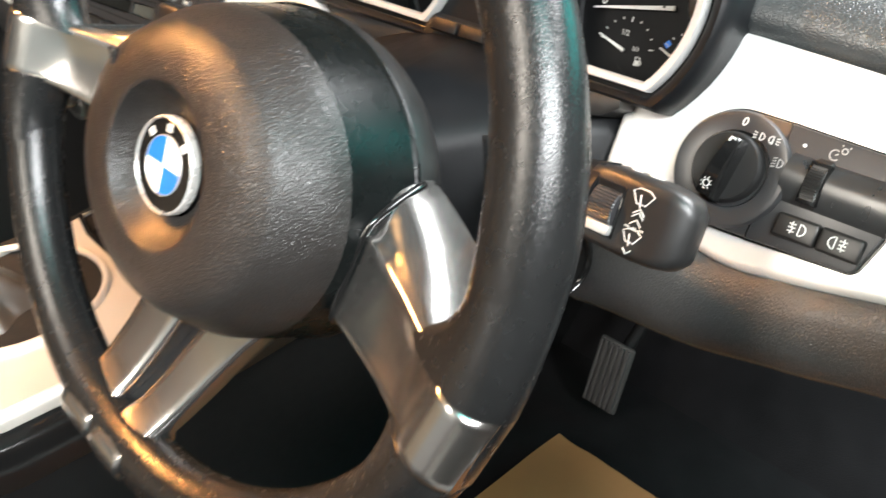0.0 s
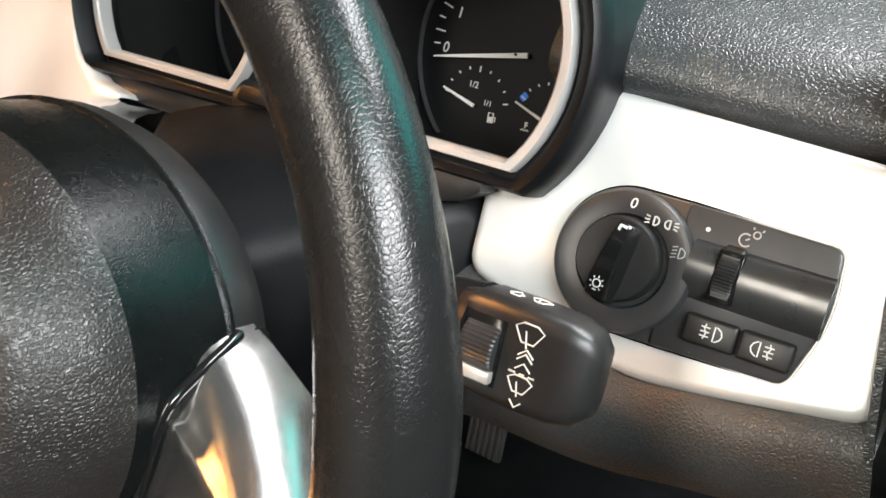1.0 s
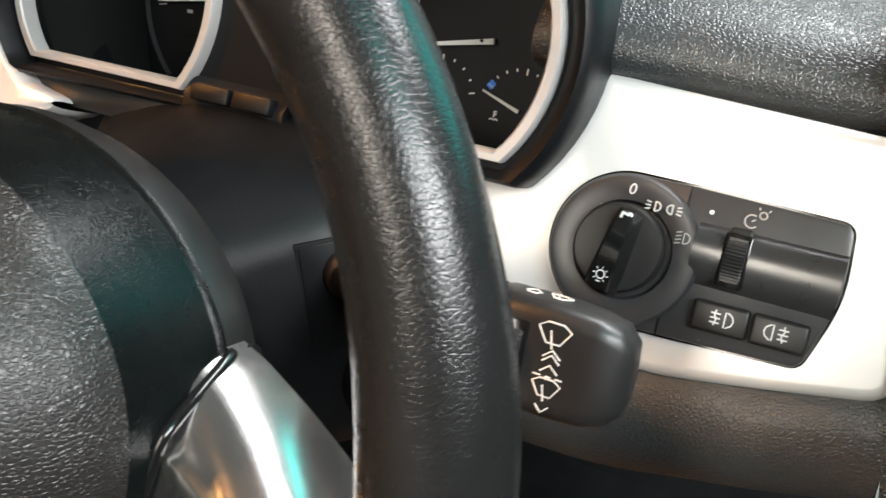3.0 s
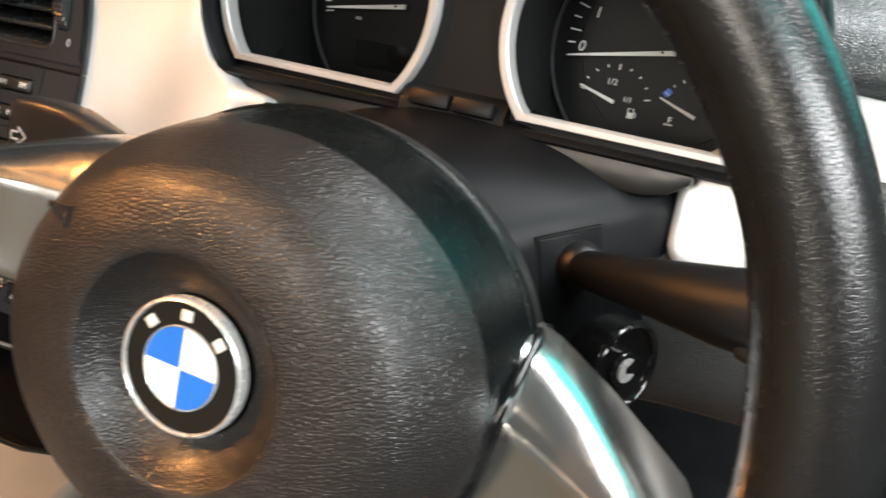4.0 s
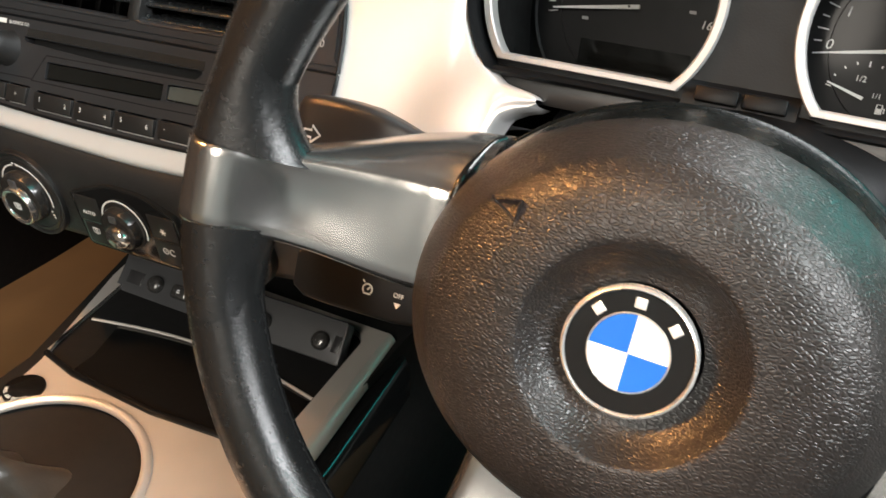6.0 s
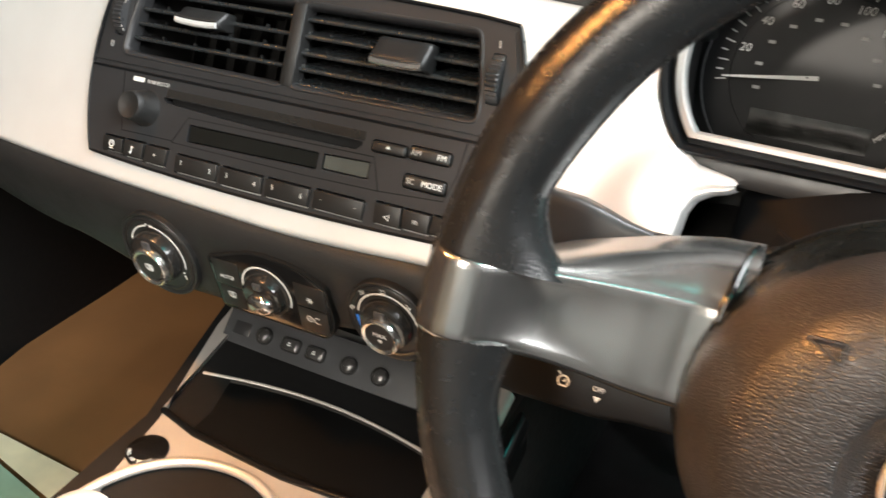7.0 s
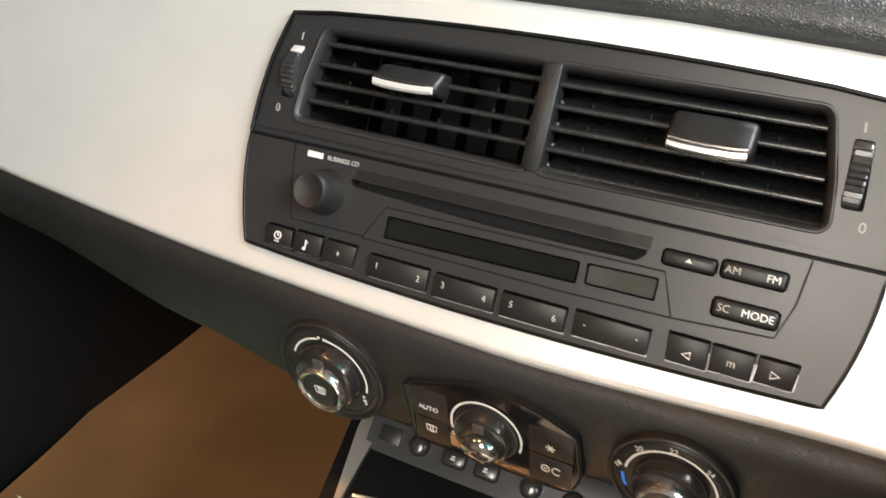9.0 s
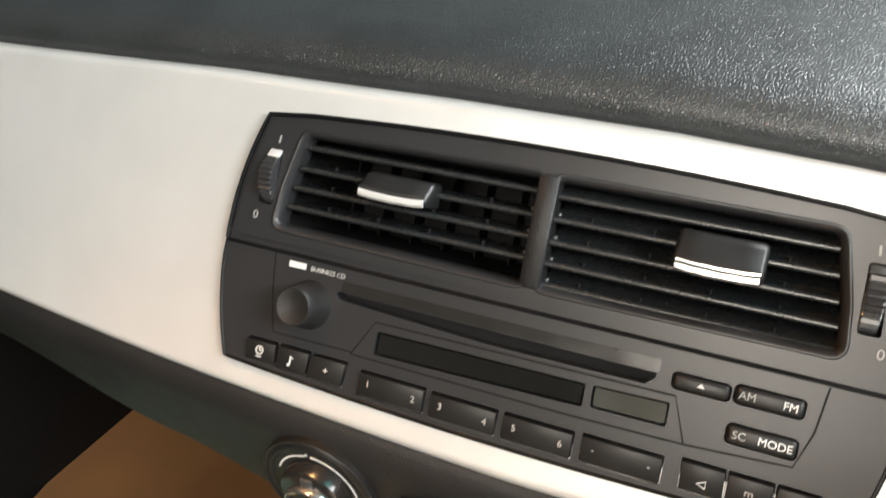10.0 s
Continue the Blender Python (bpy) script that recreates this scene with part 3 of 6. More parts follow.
def hood_outline(k, foot, n=24):
    (cl, rl), (cr, rr) = GAUGES
    j = 0.0035 + (k - 0.0035) * 0.45
    a = [(cr + (rr + k) * math.cos(t), GQ + (rr + k) * math.sin(t)) for t in (radians(-42 + 132 * i / (n - 1)) for i in range(n))]
    b = [(cl + (rl + (j if math.cos(t) < -0.25 else j + (k - j) * (1 - abs(math.cos(t)) / 0.25))) * math.cos(t), GQ + (rl + (j if math.cos(t) < -0.25 else j + (k - j) * (1 - abs(math.cos(t)) / 0.25))) * math.sin(t)) for t in (radians(90 + 132 * i / (n - 1)) for i in range(n))]
    return a + b + [(cl - 0.046, foot), (cl + 0.046, foot), (0.0, foot), (cr - 0.046, foot), (cr + 0.046, foot)]


def at_z(pts, z, left=0.0):
    """Points at height z; left lifts those on the passenger's side."""
    return [(x, y, z + left * smoothstep(-0.06, -0.13, x)) for x, y in pts]


part("hood", loft([at_z(hood_outline(0.0035, -0.0035), -0.0015), at_z(hood_outline(0.0060, -0.0045), 0.0015, 0.006), at_z(hood_outline(0.0095, -0.0065), 0.0030, 0.008), at_z(hood_outline(0.0120, -0.0080), 0.001, 0.008), at_z(hood_outline(0.0132, -0.0090), -0.008, 0.004), at_z(hood_outline(0.0132, -0.0080), -0.055)], caps=False), M_SHROUD, cluster, "smooth black hood", angle=60)
inner = [grown(gauge_outline(cx, r), cx, -0.001) for cx, r in GAUGES]
part("face_plate", holed_plate(hood_outline(0.009, -0.005), inner, -0.012, -0.004), M_SHROUD, cluster)
to_dial = CLUSTER.inverted() @ DIAL
for cx, r in GAUGES:
    o = gauge_outline(cx, r)
    n = len(o)
    # silver ring, a rounded band
    part("bezel_ring", loft([at_z(grown(o, cx, 0.0012), -0.006), at_z(grown(o, cx, 0.0012), 0.0012), at_z(grown(o, cx, 0.0006), 0.0020), at_z(grown(o, cx, -0.0026), 0.0020), at_z(grown(o, cx, -0.0034), 0.0012), at_z(grown(o, cx, -0.0038), -0.006)], caps=False), M_GAUGE, cluster, "satin silver gauge ring")
    back = [tuple(to_dial @ Vector(((x - cx) * 1.10 + cx, (y - GQ) * (1.12 if y > GQ else 1.95) + 0.006, 0.0))) for x, y in o]
    mid = [tuple(Vector(p).lerp(Vector(q), 0.5)) for p, q in zip(at_z(grown(o, cx, 0.001), -0.004), back)]
    part("gauge_well", loft([at_z(grown(o, cx, -0.0022), -0.003), mid, back], caps=False), M_DARK, cluster)
part("dial_plate", prism(rect(-0.175, -0.085, 0.155, 0.095), -0.004, 0.0), M_DIAL, cluster, "matt black dial plate", to_dial)


def dial_m(x, y, z=0.0005, turn=0.0):
    return to_dial @ pose(x, y, z, 0, 0, turn)


HUBS = (-0.0860, 0.0700)
for k, hub in enumerate(HUBS):
    part("dial_arc", strokes([arc(hub, -0.002, 0.0635, 158, 226, 24)], 0.0008, 0.003, 0.003), M_STRIP, cluster, "thin grey arc", to_dial)
    part("dial_disc", revolve([(0, 0.0010), (0.0475, 0.0010), (0.048, 0.0)], 64), M_DIAL, cluster, "", dial_m(hub, 0.0, 0.0))
    lines = []
    steps = 14 if k else 16
    span = 198.0
    for i in range(steps * 2 + 1):
        a = radians(190 - span * i / (steps * 2))
        r0 = 0.0520 if i % 2 else 0.0500
        lines.append([(hub + r0 * math.cos(a), r0 * math.sin(a)), (hub + 0.0560 * math.cos(a), 0.0560 * math.sin(a))])
    part("scale_marks", strokes(lines, 0.0007), M_WHITE, cluster, "white scale marks", to_dial)
    # needle with a small hub, at rest
    part("needle", prism([(0.002, -0.0013), (0.002, 0.0013), (-0.040, 0.0007), (-0.0515, 0.0004), (-0.0515, -0.0004), (-0.040, -0.0007)], 0.004, 0.0055), M_WHITE, cluster, "white pointer at zero", dial_m(hub, 0.0, 0.0, 10.0 if k else 8.0))
    part("needle_hub", revolve([(0, 0.0068), (0.0006, 0.0068), (0.0006, 0.0)], 16), M_DARK, cluster, "", dial_m(hub - 0.004, -0.0002, 0.0))
for i in range(8):
    a = radians(190 - 198 * i / 7)
    letters(str(i), 0.0078, M_WHITE, cluster, dial_m(HUBS[1] + 0.0445 * math.cos(a) - (0.004 if i == 0 else 0), 0.0445 * math.sin(a) + (0.0036 if i == 0 else 0), 0.0012), "number", "", 0.15)
for i in range(9):
    a = radians(190 - 196 * i / 8)
    if i:
        letters(str(20 * i), 0.0068, M_WHITE, cluster, dial_m(HUBS[0] + 0.0435 * math.cos(a), 0.0435 * math.sin(a), 0.0012), "number", "", 0.15)
    b = a + radians(9)
    part("small_number", strokes([[(HUBS[0] + 0.0325 * math.cos(b) - 0.002, 0.0325 * math.sin(b)), (HUBS[0] + 0.0325 * math.cos(b) + 0.002, 0.0325 * math.sin(b))]], 0.0018, 0.0013), M_DIMPRINT, cluster, "", to_dial)
letters("MPH", 0.0040, M_WHITE, cluster, dial_m(-0.0440, -0.026, 0.0012, 40), "lettering")
part("display", prism(rect(-0.117, -0.038, -0.049, -0.0225, 0.001), 0.0006, 0.0013), M_LCD, cluster, "dark unlit display window", to_dial)
# fuel and temperature gauges
for cx, cy, a_needle, a0, a1, texts in ((0.0450, -0.0290, 163, 168, 12, (("1/2", 0.0, 0.0122, 0.0046), ("1/1", 0.0098, 0.0045, 0.0040))), (0.0875, -0.0290, 160, 150, 20, ())):
    lines = []
    for i in range(9):
        a = radians(a0 + (a1 - a0) * i / 8)
        r0, r1 = (0.0165, 0.0195) if i % 4 == 0 else (0.0178, 0.0192)
        lines.append([(cx + r0 * math.cos(a), cy + r0 * math.sin(a)), (cx + r1 * math.cos(a), cy + r1 * math.sin(a))])
    part("small_scale_marks", strokes(lines, 0.0007, 0.0014), M_WHITE, cluster, "", to_dial)
    part("small_needle", prism([(0.001, -0.0009), (0.001, 0.0009), (-0.0195, 0.0004), (-0.0195, -0.0004)], 0.003, 0.0042), M_WHITE, cluster, "short white pointer", dial_m(cx, cy, 0, a_needle - 180))
    for t, dx, dy, s in texts:
        letters(t, s, M_WHITE, cluster, dial_m(cx + dx - 0.0025, cy + dy - 0.0025, 0.0013), "lettering")
part("cold_mark", prism(rect(-0.0020, -0.0016, 0.0020, 0.0016, 0.0006), 0.0008, 0.0014), M_BLUEPRINT, cluster, "blue cold mark", dial_m(0.0720, -0.0195, 0, 50))
part("hot_mark", prism(rect(-0.0014, -0.0022, 0.0014, 0.0022, 0.0003), 0.0008, 0.0014), M_RED, cluster, "red hot mark", dial_m(0.1030, -0.0205, 0, -10))
part("red_zone", strokes([arc(HUBS[1], 0, 0.0570, 14, -4, 8)], 0.0022, 0.0012), M_RED, cluster, "red zone of the rev counter", to_dial)
part("fuel_symbol", join(strokes([[(-0.0016, -0.0024), (-0.0016, 0.0024), (0.0012, 0.0024), (0.0012, -0.0024), (-0.0020, -0.0024)], [(0.0012, 0.0006), (0.0024, 0.0006), (0.0024, -0.0018)]], 0.0006, 0.0013), prism(rect(-0.0013, -0.0020, 0.0009, 0.0004), 0.0010, 0.0013)), M_WHITE, cluster, "white fuel pump symbol", dial_m(0.0555, -0.0335, 0))
part("coolant_symbol", strokes([[(-0.0022, -0.0016), (-0.001, -0.0010), (0, -0.0016), (0.001, -0.0010), (0.0022, -0.0016)], [(0, -0.0004), (0, 0.0026)], [(0, 0.0024), (0.0014, 0.0024)], [(0, 0.0012), (0.0014, 0.0012)]], 0.0007, 0.0013), M_WHITE, cluster, "white coolant symbol", dial_m(0.0755, -0.0340, 0))
# housing under the gauges with two small push buttons
part("lower_housing", loft([[(x, -0.0035, -0.001), (x, -0.0075, 0.0012), (x, -d + 0.0025, 0.0014), (x, -d + 0.0005, 0.0004), (x, -d, -0.004), (x, -d, -0.05), (x, -0.0035, -0.05)] for x, d in ((-0.134, 0.0120), (-0.122, 0.0180), (-0.110, 0.0205), (0.088, 0.0205), (0.098, 0.0180), (0.107, 0.0120))]), M_PLASTIC, cluster, "grey plastic strip below the gauges")
part("button_housing", loft([[(x + d, 0.0090, -0.009), (x + d, 0.0060, -0.002), (x + d, -0.0010, 0.0030), (x + d, -0.0085, 0.0028), (x + d, -0.0100, -0.012)] for x, d in ((-0.033, 0.0), (0.021, 0.0))]), M_SHROUD, cluster)
for x in (-0.0165, 0.0060):
    part("reset_button", box(x - 0.0103, -0.0035, 0.000, x + 0.0103, 0.0040, 0.0060, 0.0012), M_SHROUD, cluster, "small black push button", pose(0, 0, 0, -12, 0, 0))


# ---- centre fascia: vents ----
def bezel_side(q):
    return 0.1588 - 0.0128 * abs((q - 0.060) / 0.066) ** 2.1


def bezel_low(x):
    return -0.0045 + 0.0042 * (x / 0.146) ** 2


def bezel_high(x):
    return 0.1315 - 0.0050 * (x / 0.146) ** 2


SPLIT = 0.0590
DIVIDER = 0.0030


def side_run(q0, q1, sign, n=9):
    return [(sign * bezel_side(q0 + (q1 - q0) * i / (n - 1)), q0 + (q1 - q0) * i / (n - 1)) for i in range(n)]


vents = thing("air_vents", "charcoal twin dashboard air vents with slats", "air vent", STACK)
top = [(0.1465 - 0.293 * i / 12, bezel_high(0.1465 - 0.293 * i / 12)) for i in range(1, 12)]
outer = side_run(SPLIT + 0.0004, 0.1255, 1) + top + side_run(0.1255, SPLIT + 0.0004, -1)
holes = []
for s in (-1, 1):
    near = DIVIDER + s * 0.0042
    pts = [(near, 0.1178), (near + s * 0.0004, 0.0712), (s * 0.1305, 0.0722), (s * 0.1285, 0.0900), (s * 0.1222, 0.1172)]
    holes.append(rounded(pts, 0.0025, 3))
for s in (-1, 1):
    holes.append(rounded([(s * (0.1395 + dx), q) for dx, q in ((-0.0040, 0.0805), (0.0048, 0.0805), (0.0028, 0.1090), (-0.0050, 0.1090))], 0.0015, 2))
part("frame", holed_plate(outer, [offset(h, 0.0016) for h in holes[:2]] + holes[2:], -0.012, -0.0016), M_FASCIA, vents, "charcoal vent surround")
part("raised_face", holed_plate(offset(outer, -0.0036), [offset(h, 0.0036) for h in holes[:2]] + holes[2:], -0.0016, 0.0), M_FASCIA, vents, "raised face of the vent surround")
part("edge_bead", tube([(x, y, -0.0006) for x, y in outer], 0.0011, 8), M_SHROUD, vents, "dark rounded edge")
part("divider", loft([[(DIVIDER - w, q, -0.0100), (DIVIDER - w, q, z - 0.0006), (DIVIDER - w + 0.0006, q, z), (DIVIDER + w - 0.0006, q, z), (DIVIDER + w, q, z - 0.0006), (DIVIDER + w, q, -0.0100)] for q, w, z in ((0.1208, 0.0046, -0.0002), (0.1190, 0.0046, 0.0013), (0.0702, 0.0046, 0.0013), (0.0684, 0.0046, -0.0002))]), M_LOWER, vents, "flat bar between the vents")
for s in (-1, 1):
    part("duct", loft([[(s * 0.003, 0.121, -0.010), (s * 0.003, 0.068, -0.010), (s * 0.134, 0.068, -0.010), (s * 0.128, 0.121, -0.010)], [(s * 0.010, 0.116, -0.060), (s * 0.010, 0.074, -0.060), (s * 0.122, 0.074, -0.060), (s * 0.118, 0.116, -0.060)]], caps=False), M_DARK, vents)
    part("duct_back", box(min(s * 0.008, s * 0.125), 0.072, -0.0625, max(s * 0.008, s * 0.125), 0.118, -0.0605), M_DARK, vents)
    # slats that lean, each with a rounded nose
    tilt = 8 if s < 0 else 22
    for q in (0.1122, 0.1012, 0.0912, 0.0812) if s < 0 else (0.1114, 0.1010, 0.0906, 0.0808, 0.0712):
        x0, x1 = DIVIDER + s * 0.0040, s * (0.1226 + 0.0080 * (0.117 - q) / 0.045)
        sec = [(-0.0013, -0.0016), (-0.0012, -0.0006), (-0.0006, 0.0001), (0.0003, 0.0003), (0.0011, -0.0001), (0.0016, -0.0010), (0.0015, -0.0024), (0.0012, -0.014), (0.0004, -0.026), (-0.0008, -0.014)]
        c, d = math.cos(radians(tilt)), math.sin(radians(tilt))
        rows = [[(x, q + a * c - (b + 0.001) * d, -0.0035 + b * c + a * d) for a, b in sec] for x in (x0, x1)]
        part("slat", loft(rows), M_SLAT, vents, angle=70)
        # small pegs that link the slats, and the pivot beside the bar
        if q < 0.11:
            for k in range(4):
                x = s * (0.024 + 0.0275 * k)
                part("link_peg", box(x - 0.0004, q + 0.0014, -0.0085, x + 0.0004, q + 0.0040, -0.0055, 0.0002), M_DARK, vents)
            part("pivot", box(-0.0012, -0.0010, -0.002, 0.0012, 0.0010, 0.0006, 0.0004), M_SLAT, vents, "", pose(DIVIDER + s * 0.0062, q + 0.0026, -0.0050))
    for k in range(6):
        x = s * (0.022 + 0.0185 * k)
        part("vane", box(x - 0.0005, 0.073, -0.058, x + 0.0005, 0.116, -0.046), M_DARK, vents)
    # broad lip that rolls into the opening
    hole = holes[0 if s < 0 else 1]
    part("opening_lip", loft([[(x, y, z) for x, y in offset(hole, k)] for k, z in ((0.0042, -0.0004), (0.0040, 0.0004), (0.0034, 0.0007), (0.0024, 0.0003), (0.0014, -0.0006), (0.0006, -0.0020), (0.0001, -0.0040), (-0.0002, -0.0095))], caps=False), M_FASCIA, vents, "rounded lip of the vent opening", angle=70)
    # thumb tab with a chrome lip
    cx, tq, rise = (-0.0672, 0.0992, 0.62) if s < 0 else (0.0803, 0.0956, 1.05)
    half = ((-0.0182, 0.0), (-0.0176, 0.7), (-0.0160, 1.0), (-0.0080, 1.04), (0.0, 1.05), (0.0080, 1.04), (0.0160, 1.0), (0.0176, 0.7), (0.0182, 0.0))
    tab = part("slider_tab", loft([[(cx + x, tq + a * (0.75 + 0.25 * min(1.0, f)), -0.004 + (b + 0.004) * (0.78 + 0.22 * f)) for a, b in ((-0.0044, -0.006), (-0.0044, 0.0080), (-0.0036, 0.0096), (-0.0006, 0.0104), (0.0016 * rise, 0.0092), (0.0050 * rise, 0.0066), (0.0090 * rise, 0.0044), (0.0112 * rise, 0.0030), (0.0120 * rise, 0.0008), (0.0122 * rise, -0.006))] for x, f in half]), M_PLASTIC, vents, "black slider tab with a hollow top", angle=50)
    lip = [(cx + x, f) for x, f in ((-0.0166, 0.0), (-0.0110, 0.0006), (0.0, 0.0009), (0.0110, 0.0006), (0.0166, 0.0))]
    # left lip wears pale trim paint in place of chrome's bright reflection
    part("chrome_lip", loft([[(x, tq - 0.0042 - f, 0.0088), (x, tq - 0.0046 - f, 0.0100), (x, tq - 0.0036 - f, 0.0112), (x, tq - 0.0016 - f, 0.0114), (x, tq - 0.0010 - f, 0.0108), (x, tq - 0.0012 - f, 0.0092)] for x, f in lip]), M_TRIM if s < 0 else M_DIALRING, tab, "chrome lip")
    part("chrome_line", loft([[(x, tq - 0.0002 - f, 0.0096), (x, tq - 0.0004 - f, 0.0109), (x, tq + 0.0004 - f, 0.0109), (x, tq + 0.0006 - f, 0.0096)] for x, f in lip]), M_SMOKED, tab, "fine chrome line")
    # knurled thumbwheel
    wq, wx = 0.0948, s * 0.1388
    bm = bmesh.new()
    n = 60
    rings = [[bm.verts.new(((0.0140 if i % 2 else 0.0127) * math.cos(2 * math.pi * i / n) * f, (0.0140 if i % 2 else 0.0127) * math.sin(2 * math.pi * i / n) * f, z)) for i in range(n)] for z, f in ((-0.0036, 0.97), (-0.003, 1.0), (0.003, 1.0), (0.0036, 0.97))]
    for a, b in zip(rings, rings[1:]):
        for i in range(n):
            bm.faces.new((a[i], a[(i + 1) % n], b[(i + 1) % n], b[i]))
    bm.faces.new(rings[0])
    bm.faces.new(rings[-1])
    part("thumbwheel", bm, M_WHEEL, vents, "ribbed black thumbwheel", pose(wx, wq, -0.0068, 0, 90, 0), angle=20)
    part("wheel_chrome", box(-0.0035, -0.0024, 0, 0.0035, 0.0024, 0.0014, 0.0005), M_TRIM if s < 0 else M_SMOKED, vents, "silver end of the thumbwheel", pose(wx - s * 0.0004, wq + 0.0112, 0.0002, -38, 0, 0))
    letters("0", 0.0062, M_DIMPRINT, vents, pose(s * 0.1440 if s < 0 else 0.1455, 0.0742, 0.0003), "lettering")
    part("open_mark", strokes([[(s * 0.1375, 0.1118), (s * 0.1370, 0.1158)]], 0.0009), M_DIMPRINT, vents)
    part("well_back", box(s * 0.139 - 0.006, 0.078, -0.030, s * 0.139 + 0.006, 0.112, -0.022), M_DARK, vents)

# ---- radio ----
radio = thing("car_radio", "charcoal car radio with display and button rows", "car radio", STACK)
low = [(-0.145 + 0.29 * i / 12, bezel_low(-0.145 + 0.29 * i / 12)) for i in range(0, 13)]
outer = low + side_run(0.0, SPLIT - 0.0004, 1) + side_run(SPLIT - 0.0004, 0.0, -1)


def tilt_y(x):
    """The button row follows the lower edge."""
    return bezel_low(x) + 0.0045


BUTTONS = [(-0.1350, -0.1178, 0.0096, 0.0, "clock"), (-0.1168, -0.0994, 0.0108, 0.0008, "note"), (-0.0984, -0.0794, 0.0114, 0.0016, "+"), (-0.0700, -0.0356, 0.0110, 0.0, "1 2"), (-0.0322, 0.0005, 0.0110, 0.0, "3 4"),
           (0.0040, 0.0362, 0.0112, 0.0, "5 6"), (0.0402, 0.0750, 0.0112, 0.0, "- -"), (0.0832, 0.1008, 0.0120, -0.0006, "<"), (0.1016, 0.1192, 0.0112, 0.0, "m"), (0.1200, 0.1360, 0.0106, 0.0008, ">")]
rholes = []
for x0, x1, h, lean_x, t in BUTTONS:
    y0 = tilt_y((x0 + x1) / 2) - 0.0005
    rholes.append(rounded([(x0 - 0.0004, y0 - 0.0008), (x1 + 0.0004, y0 - 0.0008), (x1 + 0.0004 + lean_x, y0 + h + 0.0013), (x0 - 0.0004 + lean_x, y0 + h + 0.0013)], 0.0009, 3))
cd_hole = rounded([(-0.0905, 0.0445), (-0.0880, 0.0424), (-0.0500, 0.0408), (-0.0100, 0.0394), (0.0610, 0.0402), (0.0650, 0.0440), (0.0650, 0.0460), (-0.0905, 0.0460)], 0.0008, 2)
disp_hole = rounded([(-0.0655, 0.0205), (0.0368, 0.0232), (0.0368, 0.0338), (-0.0655, 0.0322)], 0.001, 2)
disp2_hole = rounded([(0.0405, 0.0240), (0.0730, 0.0245), (0.0730, 0.0352), (0.0400, 0.0340)], 0.001, 2)
SIDE_BUTTONS = [(0.0722, 0.0420, 0.0950, 0.0482, "eject"), (0.0972, 0.0424, 0.1236, 0.0496, "AM FM"), (0.0972, 0.0256, 0.1240, 0.0332, "SC MODE")]
for x0, y0, x1, y1, t in SIDE_BUTTONS:
    rholes.append(rect(x0 - 0.0008, y0 - 0.0008, x1 + 0.0008, y1 + 0.0008, 0.0024, 3))
part("fascia", holed_plate(outer, rholes + [cd_hole, disp_hole, disp2_hole], -0.008, 0.0), M_FASCIA, radio, "charcoal radio fascia")
part("edge_bead", tube([(x, y, -0.0006) for x, y in outer], 0.0011, 8, closed=True), M_SHROUD, radio, "dark rounded edge")
part("back_plate", prism(rect(-0.142, 0.0, 0.142, 0.056), -0.014, -0.0085), M_DARK, radio)
part("slot_hood", loft([[(x, 0.0530 - 0.0012 * abs(x) / 0.08, 0.0002), (x, 0.0495, 0.0004), (x, 0.0466, 0.0006), (x, 0.0462, -0.004)] for x in (-0.088, 0.066)]), M_SMOKE, radio, "hood over the disc slot")
part("display", prism(rounded([(-0.0645, 0.0216), (0.0358, 0.0242), (0.0358, 0.0329), (-0.0643, 0.0312)], 0.001, 2), -0.0045, -0.0010), M_LCD, radio, "dark unlit display window")
part("small_display", prism(rounded([(0.0413, 0.0250), (0.0721, 0.0255), (0.0721, 0.0342), (0.0410, 0.0331)], 0.001, 2), -0.0045, -0.0008), M_LCD2, radio, "small glass display window, paled for its reflection")
part("panel_line", strokes([[(-0.1284, 0.0582), (-0.1262, 0.038), (-0.1220, 0.0182), (-0.0775, 0.0190)], [(-0.0775, 0.0180), (-0.0672, 0.0362), (0.0745, 0.0385), (0.0815, 0.0195)], [(-0.0775, 0.0180), (0.0300, 0.0182), (0.0815, 0.0195), (0.1240, 0.0225), (0.1290, 0.0380), (0.1310, 0.0575)]], 0.0008, 0.0002), M_DARK, radio, "fine dark joint line")
